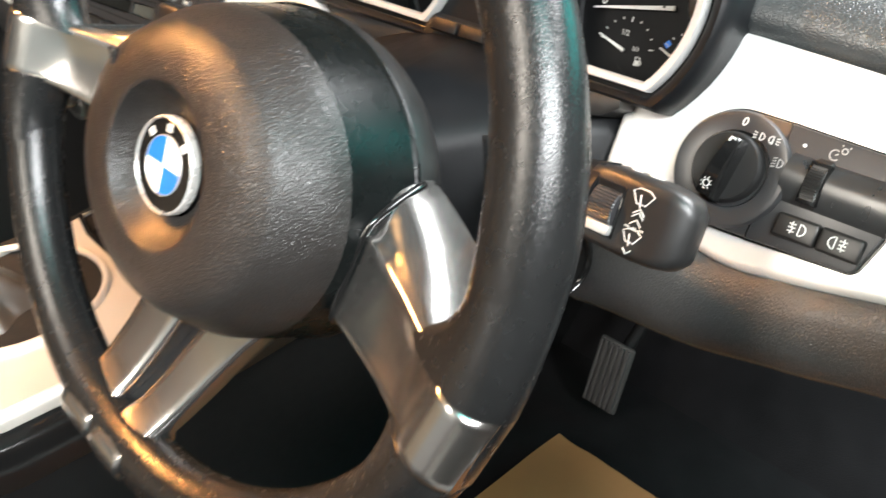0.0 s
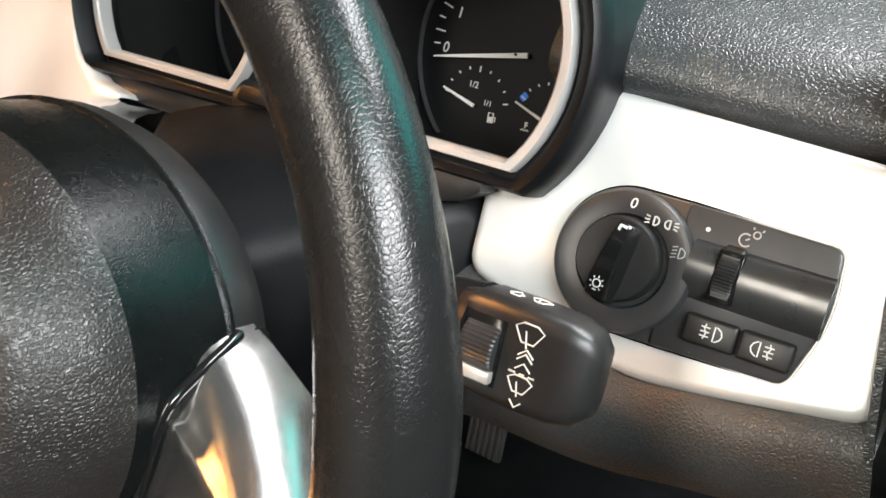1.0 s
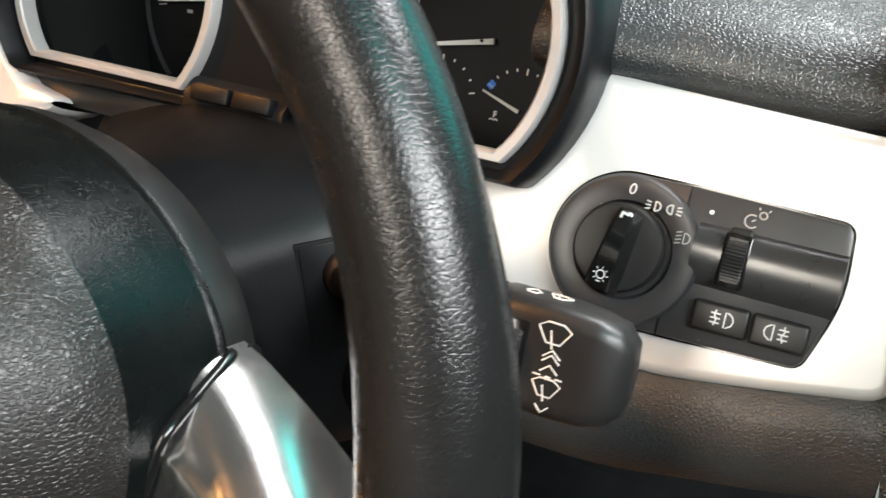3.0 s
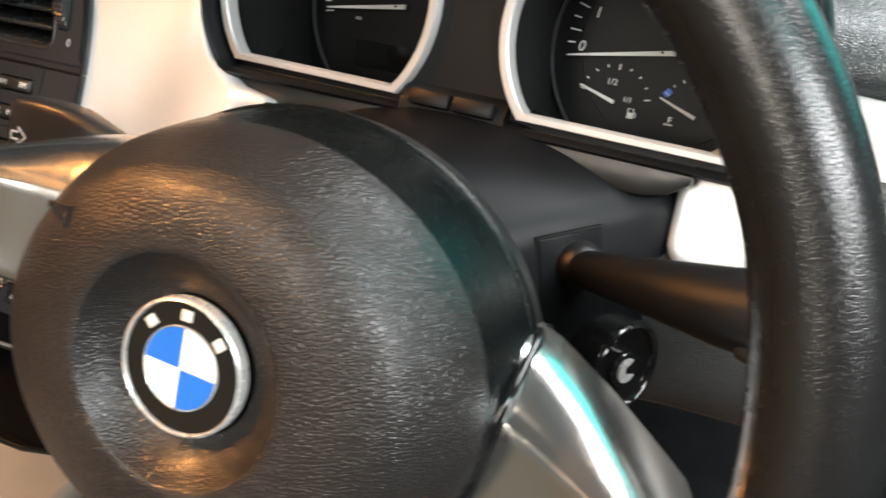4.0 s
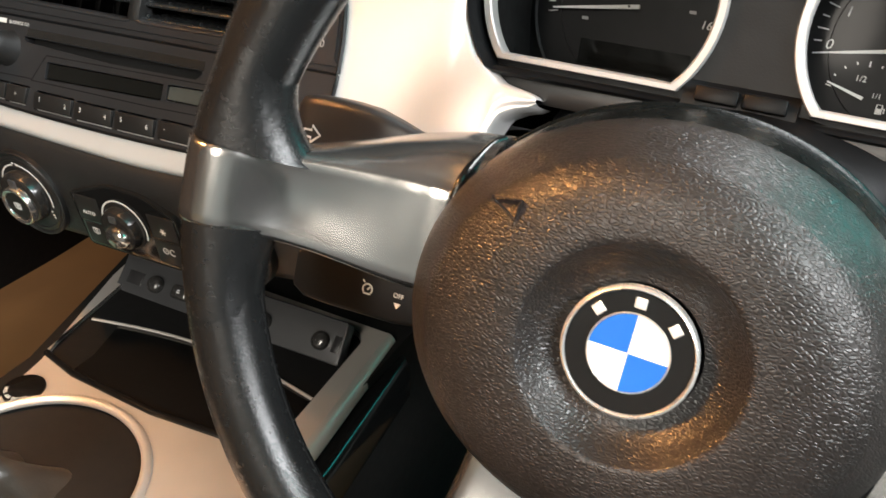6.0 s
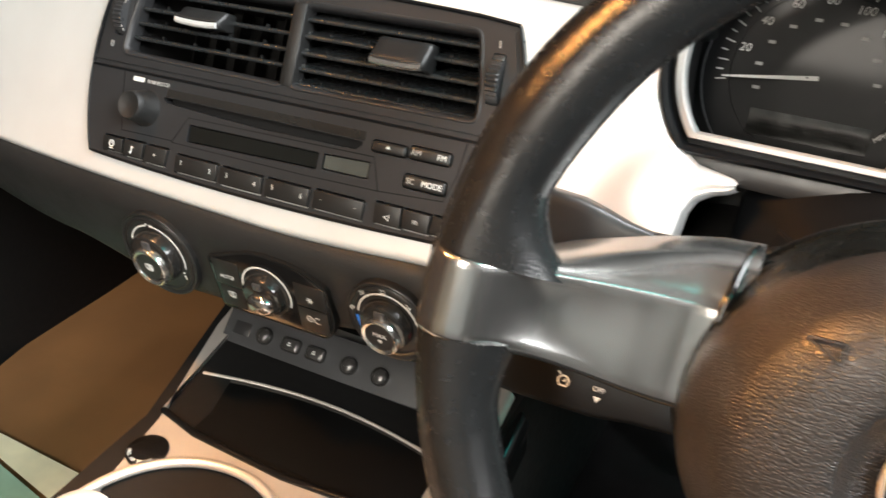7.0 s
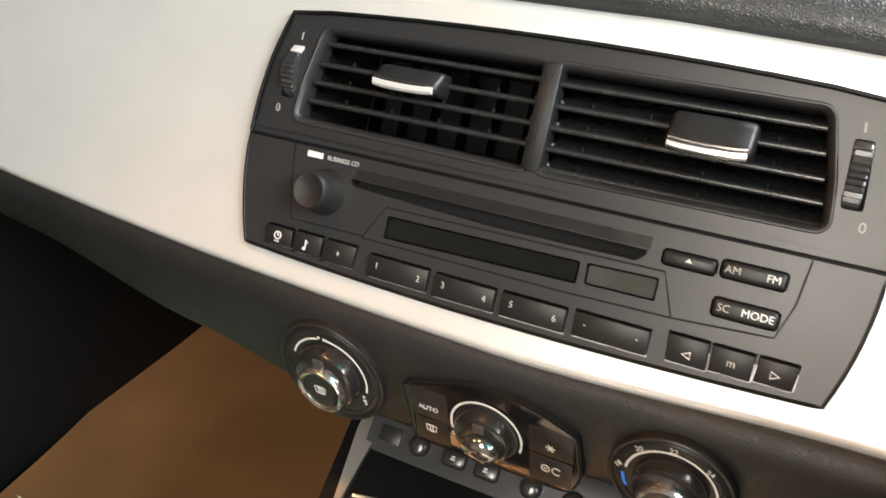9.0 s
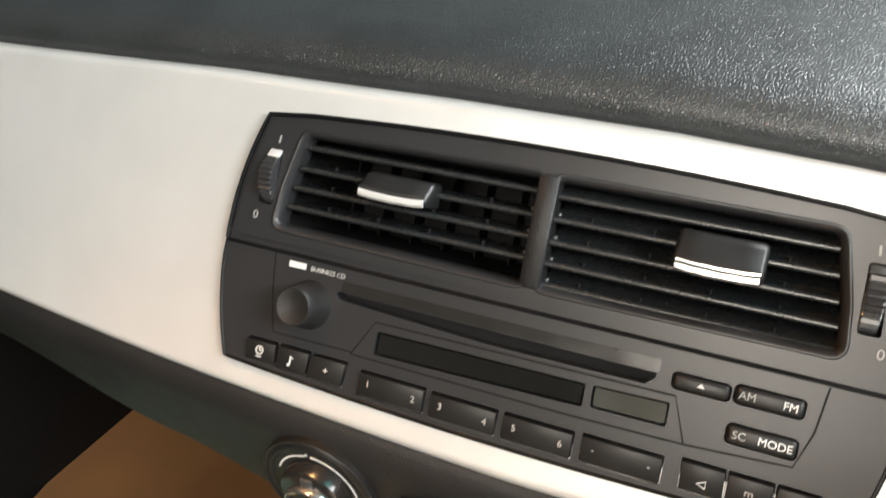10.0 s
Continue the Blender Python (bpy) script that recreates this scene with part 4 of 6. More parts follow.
for x0, x1, h, lean_x, t in BUTTONS:
    y0 = tilt_y((x0 + x1) / 2) - 0.0005
    wedge = loft([[(x0, y0, -0.006), (x1, y0, -0.006), (x1 + lean_x, y0 + h, -0.006), (x0 + lean_x, y0 + h, -0.006)], [(x0, y0, 0.0012), (x1, y0, 0.0012), (x1 + lean_x, y0 + h, 0.0026), (x0 + lean_x, y0 + h, 0.0026)]])
    bmesh.ops.bevel(wedge, geom=wedge.edges[:], offset=0.0005, segments=2, affect="EDGES", profile=0.5)
    b = part("button", wedge, M_BUTTON, radio)
    lean = pose(0, 0, 0, math.degrees(math.atan2(0.0014, h)), 0, 0)

    def on(x, y):
        return pose(x, y0 + y, 0.0012 + 0.0014 * y / h + 0.0002) @ lean
    if t == "clock":
        part("symbol", strokes([arc((x0 + x1) / 2, y0 + 0.0052, 0.0020, 0, 360, 16), [((x0 + x1) / 2, y0 + 0.0066), ((x0 + x1) / 2, y0 + 0.0052), ((x0 + x1) / 2 + 0.0012, y0 + 0.0052)], [((x0 + x1) / 2 - 0.0017, y0 + 0.0020), ((x0 + x1) / 2 + 0.0017, y0 + 0.0020)]], 0.0006, 0.0026), M_WHITE, b)
    elif t == "note":
        xm = (x0 + x1) / 2
        part("symbol", strokes([[(xm, y0 + 0.003), (xm, y0 + 0.0075), (xm + 0.0014, y0 + 0.0062)], arc(xm - 0.0006, y0 + 0.0030, 0.0005, 0, 360, 10)], 0.0008, 0.0027), M_WHITE, b)
    elif t in ("<", ">"):
        xm, d = (x0 + x1) / 2, (-1 if t == "<" else 1)
        part("symbol", strokes([[(xm - d * 0.0015, y0 + 0.0062), (xm + d * 0.0020, y0 + 0.0047), (xm - d * 0.0015, y0 + 0.0032), (xm - d * 0.0015, y0 + 0.0062)]], 0.0006, 0.0026), M_WHITE, b)
    elif " " in t:
        u, v = t.split()
        for ch, xx in ((u, x0 + 0.0055), (v, x1 - 0.0050)):
            letters(ch, 0.0045, M_GREYPRINT, b, on(xx, h * (0.58 if ch == u else 0.50)))
    else:
        letters(t, 0.0050, M_GREYPRINT, b, on((x0 + x1 + lean_x) / 2, h * 0.5))
for x0, y0, x1, y1, t in SIDE_BUTTONS:
    k = part("key", box(x0, y0, -0.005, x1, y1, 0.0022, 0.0018, 3), M_BUTTON, radio, "rounded black key")
    if t == "eject":
        xm, ym = (x0 + x1) / 2, (y0 + y1) / 2
        part("symbol", prism([(xm - 0.0016, ym - 0.0004), (xm + 0.0016, ym - 0.0004), (xm, ym + 0.0014)], 0.002, 0.0025), M_WHITE, k)
    else:
        u, v = t.split()
        letters(u, 0.0047, M_DIMPRINT, k, pose(x0 + 0.0048, (y0 + y1) / 2, 0.0024))
        letters(v, 0.0047, M_WHITE, k, pose(x1 - (0.0050 if v == "FM" else 0.0080), (y0 + y1) / 2, 0.0024))
knob = part("volume_knob", revolve([(0, 0.0142), (0.0050, 0.0146), (0.0078, 0.0158), (0.0088, 0.0160), (0.0094, 0.0152), (0.0099, 0.0110), (0.0108, 0.0045), (0.0122, 0.0010), (0.0126, -0.002)], 56), M_LOWER, radio, "round charcoal volume knob", pose(-0.1044, 0.0362, 0))
part("brand_bar", prism(rect(-0.1195, 0.0526, -0.1098, 0.0556), 0.0, 0.0003), M_WHITE, radio, "white maker's mark as a plain bar")
letters("BUSINESS CD", 0.0033, M_GREYPRINT, radio, pose(-0.0972, 0.0538, 0.0003))

# ---- heater controls ----
HEAT = pose(-0.376, 0.1220, 0.585, 96, 0, 0)


def heater_knob(x, q, ring, label, cap_mat, numbers):

    t = thing("heater_dial", label, "heater dial", HEAT @ pose(x, q, 0.0) @ pose(0, 0, 0, 0, 0, 2.0), "heater dials")
    part("bezel", revolve([(ring, -0.006), (ring, 0.0006), (ring - 0.0006, 0.0012), (ring - 0.0016, 0.0012), (ring - 0.0024, 0.0004), (ring - 0.0032, 0.0000), (ring - 0.0040, 0.0008), (ring - 0.0060, 0.0010), (ring - 0.0068, 0.0002), (0, 0.0002)], 64), M_BUTTON, t, "black round surround")
    part("scale_arc", strokes([arc(0, 0, ring * 0.70, 160, 100, 14), arc(0, 0, ring * 0.70, 92, -14, 24)] if not numbers else [arc(0, 0, ring * 0.72, 172, 4, 30)], 0.0011, 0.0008), M_WHITE, t, "white scale line")
    part("barrel", revolve([(ring * 0.60, 0.0), (ring * 0.585, 0.004), (ring * 0.55, 0.0072), (ring * 0.48, 0.0085), (0, 0.0085)], 56), M_SMOKE, t, "gloss black turning barrel")
    part("pointer", box(-0.0036, ring * 0.28, 0.0070, 0.0036, ring * 0.48, 0.0098, 0.0010), M_STRIP, t, "raised pointer window")
    part("chrome_ring", revolve([(ring * 0.44, 0.0070), (ring * 0.44, 0.0108), (ring * 0.425, 0.0122), (ring * 0.40, 0.0126), (ring * 0.345, 0.0118), (ring * 0.335, 0.0105), (ring * 0.335, 0.008)], 56), M_DIALRING, t, "chrome ring", pose(0, -ring * 0.12, 0))
    return t


k1 = heater_knob(-0.0925, -0.0100, 0.0345, "round black air flow dial with chrome ring", M_GLOSS, False)
part("cap", revolve([(0, 0.0112), (0.0106, 0.0112), (0.0110, 0.008)], 40), M_BUTTON, k1, "black push cap", pose(0, -0.0038, 0))
part("symbol", strokes([[(-0.0036, 0.0022), (0.0036, 0.0022), (0.0028, -0.0022), (-0.0028, -0.0022), (-0.0036, 0.0022)], [(-0.0014, 0.003), (-0.0009, 0), (-0.0014, -0.003)], [(0.0, 0.003), (0.0005, 0), (0.0, -0.003)], [(0.0014, 0.003), (0.0019, 0), (0.0014, -0.003)]], 0.0006, 0.0114), M_WHITE, k1, "white screen demist symbol", pose(0, -0.0038, 0))
part("flow_mark", strokes([[(-0.0022, 0.0250), (-0.0035, 0.0262)], [(0.0, 0.0246), (0.0006, 0.0262)], [(0.0008, 0.0246), (0.0030, 0.0256)]], 0.0011, 0.0012), M_WHITE, k1)
part("flow_mark", strokes([[(0.0205, -0.0100), (0.0222, -0.0092)], [(0.0205, -0.0128), (0.0228, -0.0124)], [(0.0212, -0.0144), (0.0226, -0.0150)]], 0.0011, 0.0012), M_WHITE, k1)
k3 = heater_knob(0.0980, 0.0015, 0.0298, "round black temperature dial with chrome ring", M_GLOSS, True)
part("cap", revolve([(0, 0.0112), (0.0100, 0.0112), (0.0104, 0.008)], 40), M_BUTTON, k3, "black push cap", pose(0, -0.0035, 0))
letters("MAX", 0.0045, M_WHITE, k3, pose(0, -0.0022, 0.0114))
part("snow_symbol", strokes([[(-0.0014, 0), (0.0014, 0)], [(-0.0007, 0.0012), (0.0007, -0.0012)], [(0.0007, 0.0012), (-0.0007, -0.0012)]], 0.0005, 0.0114), M_WHITE, k3, "", pose(0, -0.0066, 0))
for t, a in (("18", 168), ("20", 128), ("22", 90), ("24", 48), ("26", 10)):
    letters(t, 0.0042, M_WHITE, k3, pose(0.0250 * math.cos(radians(a)), 0.0250 * math.sin(radians(a)), 0.0022, 0, 0, (a - 90) * 0.6))
part("cold_arc", strokes([arc(0, 0, 0.0225, 182, 205, 8)], 0.0016, 0.0010), M_BLUEPRINT, k3, "blue cold end")
part("hot_arc", strokes([arc(0, 0, 0.0225, -10, -28, 8)], 0.0022, 0.0010), M_RED, k3, "red hot end")

fan = thing("heater_control", "black heater switch panel with fan dial", "heater control", HEAT @ pose(0.0045, -0.0070, 0) @ pose(0, 0, 0, 0, 0, 2.0))
fan_outline = rounded([(-0.0480, 0.0130), (-0.0440, -0.0270), (0.0440, -0.0270), (0.0505, -0.0140), (0.0480, 0.0150), (0.0250, 0.0260), (-0.0080, 0.0275)], [0.002, 0.003, 0.008, 0.008, 0.003, 0.01, 0.01])
part("panel_gap", prism(offset(fan_outline, 0.0013), -0.006, 0.0004), M_DARK, fan, "dark joint round the panel")
part("panel", prism(fan_outline, -0.006, 0.0009, 0.0005), M_GLOSS, fan, "gloss black panel")
for x0, y0, x1, y1 in ((-0.0450, -0.0065, -0.0225, 0.0145), (-0.0425, -0.0250, -0.0225, -0.0075), (0.0235, -0.0035, 0.0470, 0.0150), (0.0235, -0.0240, 0.0465, -0.0048)):
    part("switch", box(x0, y0, -0.002, x1, y1, 0.0014, 0.0007), M_BUTTON, fan, "black push switch")
letters("AUTO", 0.0043, M_WHITE, fan, pose(-0.0337, 0.0010, 0.0016))
part("rear_screen_symbol", strokes([[(-0.0032, 0.0020), (0.0032, 0.0020), (0.0026, -0.0020), (-0.0026, -0.0020), (-0.0032, 0.0020)], [(-0.001, 0.0028), (-0.0006, -0.0028)], [(0.001, 0.0028), (0.0006, -0.0028)]], 0.00055, 0.0016), M_WHITE, fan, "", pose(-0.0330, -0.0140, 0))
part("snow_symbol", strokes([[(-0.0026, 0), (0.0026, 0)], [(-0.0013, 0.0022), (0.0013, -0.0022)], [(0.0013, 0.0022), (-0.0013, -0.0022)]], 0.0006, 0.0016), M_WHITE, fan, "", pose(0.0350, 0.0030, 0))
part("air_symbol", strokes([arc(-0.0026, 0, 0.0022, 0, 360, 14), [(-0.0034, 0), (-0.0018, 0)], arc(0.0034, 0, 0.0024, 40, 320, 12)], 0.00055, 0.0016), M_WHITE, fan, "", pose(0.0350, -0.0130, 0))
part("scale_arc", strokes([arc(0, -0.001, 0.0198, 195, -20, 30)], 0.0012, 0.0022), M_WHITE, fan, "white scale line")
letters("0", 0.0040, M_WHITE, fan, pose(-0.0192, -0.0105, 0.0020))
part("dial_well", revolve([(0.0185, 0.0), (0.0180, 0.0024), (0.0165, 0.003)], 48), M_PLASTIC, fan, "", pose(0, -0.001, 0))
part("fan_dial", revolve([(0.0165, 0.0), (0.0160, 0.0055), (0.0148, 0.0085), (0.0120, 0.0098), (0, 0.0098)], 48), M_SMOKE, fan, "gloss black fan dial", pose(0, -0.001, 0))
part("chrome_cap", revolve([(0, 0.0150), (0.0060, 0.0144), (0.0092, 0.0126), (0.0104, 0.0105), (0.0105, 0.008)], 40, 1.0, 0.8), M_SMOKED, fan, "domed smoked chrome thumb grip", pose(0, -0.0055, 0))
part("pointer", box(-0.0032, 0.0062, 0.0085, 0.0032, 0.0118, 0.0108, 0.0010), M_STRIP, fan, "raised pointer window")


# ---- steering wheel ----
AXIS = Vector((0.0690, -0.9347, 0.3486)).normalized()
SIDE = Vector((0.99729, 0.07356, 0.0))
WHEEL = Matrix.Translation((-0.0009, 0.0268, 0.7006)) @ Matrix((SIDE, AXIS.cross(SIDE), AXIS)).transposed().to_4x4()
TURNED = -11.0                                  # the wheel is turned a little to the right
wheel = thing("steering_wheel", "black leather steering wheel with three satin silver spokes", "steering wheel", WHEEL)
turn = pose(0, 0, 0, 0, 0, TURNED)
RIM_R, RIM_T = 0.1750, 0.0160

sections = []
N = 144
for i in range(N):
    a = 2 * math.pi * i / N
    # thumb swellings above the side spokes
    swell = sum(math.exp(-((math.degrees(a) - c + 180) % 360 - 180) ** 2 / 110.0) for c in (19, 161)) * 0.0012
    c, s = math.cos(a), math.sin(a)
    ring = []
    for j in range(28):
        t = 2 * math.pi * j / 28
        rr = RIM_T + swell + 0.0006 * math.cos(2 * t)
        d = rr * math.cos(t)
        w = rr * math.sin(t) * 0.98
        ring.append(((RIM_R + d) * c, (RIM_R + d) * s, w))
    sections.append(ring)
sections.append(sections[0])
bm = loft(sections, True, False)
bmesh.ops.remove_doubles(bm, verts=bm.verts[:], dist=1e-7)
part("rim", bm, M_RIM, wheel, "worn black leather rim", turn, angle=60)
seam = [((RIM_R - 0.0158) * math.cos(t), (RIM_R - 0.0158) * math.sin(t), -0.003) for t in (2 * math.pi * i / 160 for i in range(160))]
part("seam", tube(seam, 0.0007, 6, closed=True), M_DARK, wheel, "stitched seam inside the rim", turn)


def pad_ring(r, w, n=96):
    k = smoothstep(0.04, 0.08, r)
    sx, sy, cy = 1.0 + 0.035 * k, 1.0 - 0.105 * k, -0.0100 - 0.0025 * k
    return [(r * sx * math.cos(2 * math.pi * i / n), cy + r * sy * math.sin(2 * math.pi * i / n), w) for i in range(n)]


profile = [(0.0100, 0.0195), (0.0225, 0.0195), (0.0260, 0.0202), (0.0300, 0.0226), (0.0335, 0.0262), (0.0358, 0.0294), (0.0366, 0.0304), (0.0374, 0.0309), (0.0392, 0.0310), (0.0430, 0.0309), (0.0500, 0.0303), (0.0580, 0.0286), (0.0640, 0.0263), (0.0680, 0.0241), (0.0700, 0.0226), (0.0716, 0.0208), (0.0732, 0.0186), (0.0770, 0.0130), (0.0806, 0.0072), (0.0826, 0.0034), (0.0840, -0.0004), (0.0850, -0.0050), (0.0870, -0.0160), (0.0886, -0.0280), (0.0896, -0.0385)]
part("airbag_cover", loft([pad_ring(r, w) for r, w in profile if 0.0365 < r < 0.0852], caps=False), M_PAD, wheel, "domed black grained airbag cover", angle=60)
part("badge_recess", loft([pad_ring(r, w) for r, w in profile if 0.0200 < r < 0.0367], caps=False), M_PAD, wheel, "round recess for the emblem", angle=60)
part("cover_side", loft([pad_ring(r, w) for r, w in profile if r > 0.0845], caps=False), M_SIDE, wheel, "smooth black side of the cover", angle=60)
part("cover_edge", loft([pad_ring(r, w) for r, w in ((0.0895, -0.0380), (0.0908, -0.0390), (0.0912, -0.0402), (0.0904, -0.0412), (0.0880, -0.0412))], caps=False), M_SIDE, wheel, "smooth joint line round the hub")
part("hub_back", loft([pad_ring(r, w) for r, w in ((0.0890, -0.0412), (0.0900, -0.050), (0.0860, -0.060), (0.070, -0.066), (0.03, -0.068))], caps=True), M_PLASTIC, wheel, "black plastic hub back")
for s in (1, -1):
    part("screw_hole", revolve([(0.0028, 0.0), (0.0028, 0.0012), (0.0046, 0.0012), (0.0046, 0.0)], 20), M_DARK, wheel, "", pose(s * 0.0905, 0.006, -0.0505, 0, s * 78, 0))
# horn symbols pressed in the cover
for s in (1, -1):
    m = turn @ pose(s * 0.0525, 0.0195 if s < 0 else 0.0115, 0.0281, 0, s * 16, 0)
    part("horn_symbol", strokes([[(-0.0060, 0.0006), (-0.0035, 0.0012), (0.0045, 0.0032)], [(-0.0060, -0.0006), (-0.0035, -0.0012), (0.0045, -0.0032)], [(0.0045, 0.0036), (0.0045, -0.0036)], [(-0.0060, 0.0010), (-0.0060, -0.0010)]], 0.0007, 0.0003, 0.0012), M_PAD, wheel, "", m)

# emblem: a plain roundel of rings and quarters
emblem = part("emblem", revolve([(0, 0.0006), (0.0205, 0.0006), (0.0205, -0.004), (0, -0.004)], 72), M_GLOSS, wheel, "round emblem with blue and white quarters", pose(-0.0008, -0.0100, 0.0240, 0, 0, -4))
part("rim_ring", revolve([(0.0207, 0.0), (0.0208, 0.0010), (0.0212, 0.0015), (0.0218, 0.0012), (0.0222, 0.0004), (0.0222, -0.003)], 72), M_RING, emblem, "thin silver ring")
part("inner_ring", revolve([(0.0130, 0.0), (0.0131, 0.0011), (0.0133, 0.0013), (0.0135, 0.0011), (0.0136, 0.0)], 72), M_RING, emblem, "thin silver ring")
for k in range(4):
    part("quarter", prism([(0, 0)] + circle(0, 0, 0.0130, 14, 90 * k, 90 * k + 90), 0.0, 0.0011), M_BLUE if k % 2 else M_WENAMEL, emblem, "blue quarter" if k % 2 else "white quarter")
for a in (138, 91, 44):
    part("mark_bar", box(-0.0019, -0.0018, 0.0004, 0.0019, 0.0018, 0.0011, 0.0003), M_SILVER, emblem, "silver letter as a plain bar", pose(0.0170 * math.cos(radians(a)), 0.0170 * math.sin(radians(a)), 0, 0, 0, a - 90))


def side_spoke():
    """A hollow-faced cast spoke from the hub to the rim: the face falls back towards the hub, a flank rises behind its upper edge, the end wraps the rim."""
    rows = []
    for s in (0.074, 0.084, 0.090, 0.0935, 0.096, 0.099, 0.103, 0.108, 0.114, 0.121, 0.128, 0.135, 0.142, 0.148, 0.153, 0.157, 0.161, 0.166, 0.172, 0.178, 0.183, 0.187, 0.1905):
        u = smoothstep(0.090, 0.185, s)
        top = 0.0172 - 0.0034 * u
        low = -0.0262 + 0.0060 * smoothstep(0.092, 0.150, s)
        front = straight(s, ((0.074, -0.0150), (0.090, -0.0150), (0.103, -0.0120), (0.121, -0.0065), (0.135, -0.0015), (0.148, 0.0035), (0.157, 0.0085), (0.166, 0.0148), (0.172, 0.0172), (0.175, 0.0177)))
        if s > RIM_R:
            front = math.sqrt(max(0.0, 0.0177 ** 2 - min(0.0171, s - RIM_R) ** 2))
        wrap = smoothstep(0.146, 0.166, s)
        back = -0.050 + 0.034 * wrap if s < 0.168 else -math.sqrt(max(0.0, 0.0168 ** 2 - min(0.0167, abs(s - RIM_R)) ** 2))
        back = min(back, front - 0.002)
        dip = 0.0036 * smoothstep(0.096, 0.150, s) * (1 - smoothstep(0.140, 0.164, s))
        ridge = max(0.0, straight(s, ((0.074, 0.0215), (0.090, 0.0195), (0.112, 0.0140), (0.128, 0.0090), (0.145, 0.0035), (0.158, 0.0), (0.30, 0.0))))
        deep = front - back
        cross = [(low - 0.0006, back), (low - 0.0022, back + 0.45 * deep), (low - 0.0012, front - 0.0036), (low + 0.0002, front - 0.0010), (low + 0.0022, front)]
        a, b = low + 0.0022, top - 0.0020
        cross += [(a + (b - a) * j / 10, front - dip * math.sin(math.pi * j / 10) ** 0.75) for j in range(1, 10)]
        cross += [(b, front), (top - 0.0006, front - 0.0007), (top + 0.0004 + 0.03 * ridge, front - 0.0028)]
        cross += [(top + 0.0008 + k * ridge, front - 0.0028 - v * (deep - 0.0028)) for k, v in ((0.11, 0.02), (0.33, 0.10), (0.56, 0.20), (0.71, 0.29), (0.81, 0.40), (0.89, 0.56), (0.95, 0.76), (0.98, 1.0))]
        rows.append([(s, t, w) for t, w in cross])
    return rows


# the left spoke is the right one mirrored
for a, mirror, shift in ((-7.0, 1, -0.0040), (187.0, -1, -0.0105)):
    m = pose(0, 0, 0, 0, 0, a)
    rows = [[(s, t * mirror, w) for s, t, w in row] for row in side_spoke()]
    spoke = part("side_spoke", loft(rows), M_SPOKE, wheel, "satin silver side spoke", turn @ m, angle=50)
    # rubber bead where the spoke leaves the hub, with a thin lip inside it
    bead = [(0.0870, 0.0375, -0.0420), (0.0888, 0.0362, -0.0370), (0.0900, 0.0320, -0.0285), (0.0912, 0.0265, -0.0200), (0.0920, 0.0220, -0.0145), (0.0930, 0.0120, -0.0125), (0.0942, 0.0, -0.0120), (0.0955, -0.0140, -0.0125), (0.0965, -0.0250, -0.0140), (0.0960, -0.0300, -0.0180), (0.0935, -0.0320, -0.0260), (0.0900, -0.0320, -0.0360)]
    run = []
    for p, q in zip(bead, bead[1:]):
        run += [Vector(p).lerp(Vector(q), k / 4) for k in range(4)]
    run.append(Vector(bead[-1]))
    for _ in range(3):
        run = [run[0]] + [(run[i - 1] + run[i] * 2 + run[i + 1]) / 4 for i in range(1, len(run) - 1)] + [run[-1]]
    part("spoke_bead", tube([(p.x + shift, p.y * mirror, p.z) for p in run], 0.0019, 12), M_GLOSS, spoke, "black rubber bead where spoke meets hub")
    # leather grip boots above and below the spoke
    for sgn in (1, -1):
        rows = []
        for k in range(9):
            u = k / 8
            b = radians(sgn * mirror * ((4.6 if sgn > 0 else 6.4) + 13.0 * u))
            rr = RIM_T + 0.0012 * (1 - u)
            grow = (0.021 if sgn > 0 else 0.008) * (1 - u) ** 2
            ring = []
            for j in range(28):
                t = 2 * math.pi * j / 28
                inward = max(0.0, -math.cos(t)) * grow
                ring.append(((RIM_R + rr * math.cos(t) - inward) * math.cos(b), (RIM_R + rr * math.cos(t) - inward) * math.sin(b), rr * math.sin(t) - 0.35 * inward))
            rows.append(ring)
        part("grip_boot", loft(rows), M_RIM, spoke, "leather boot where rim meets spoke")

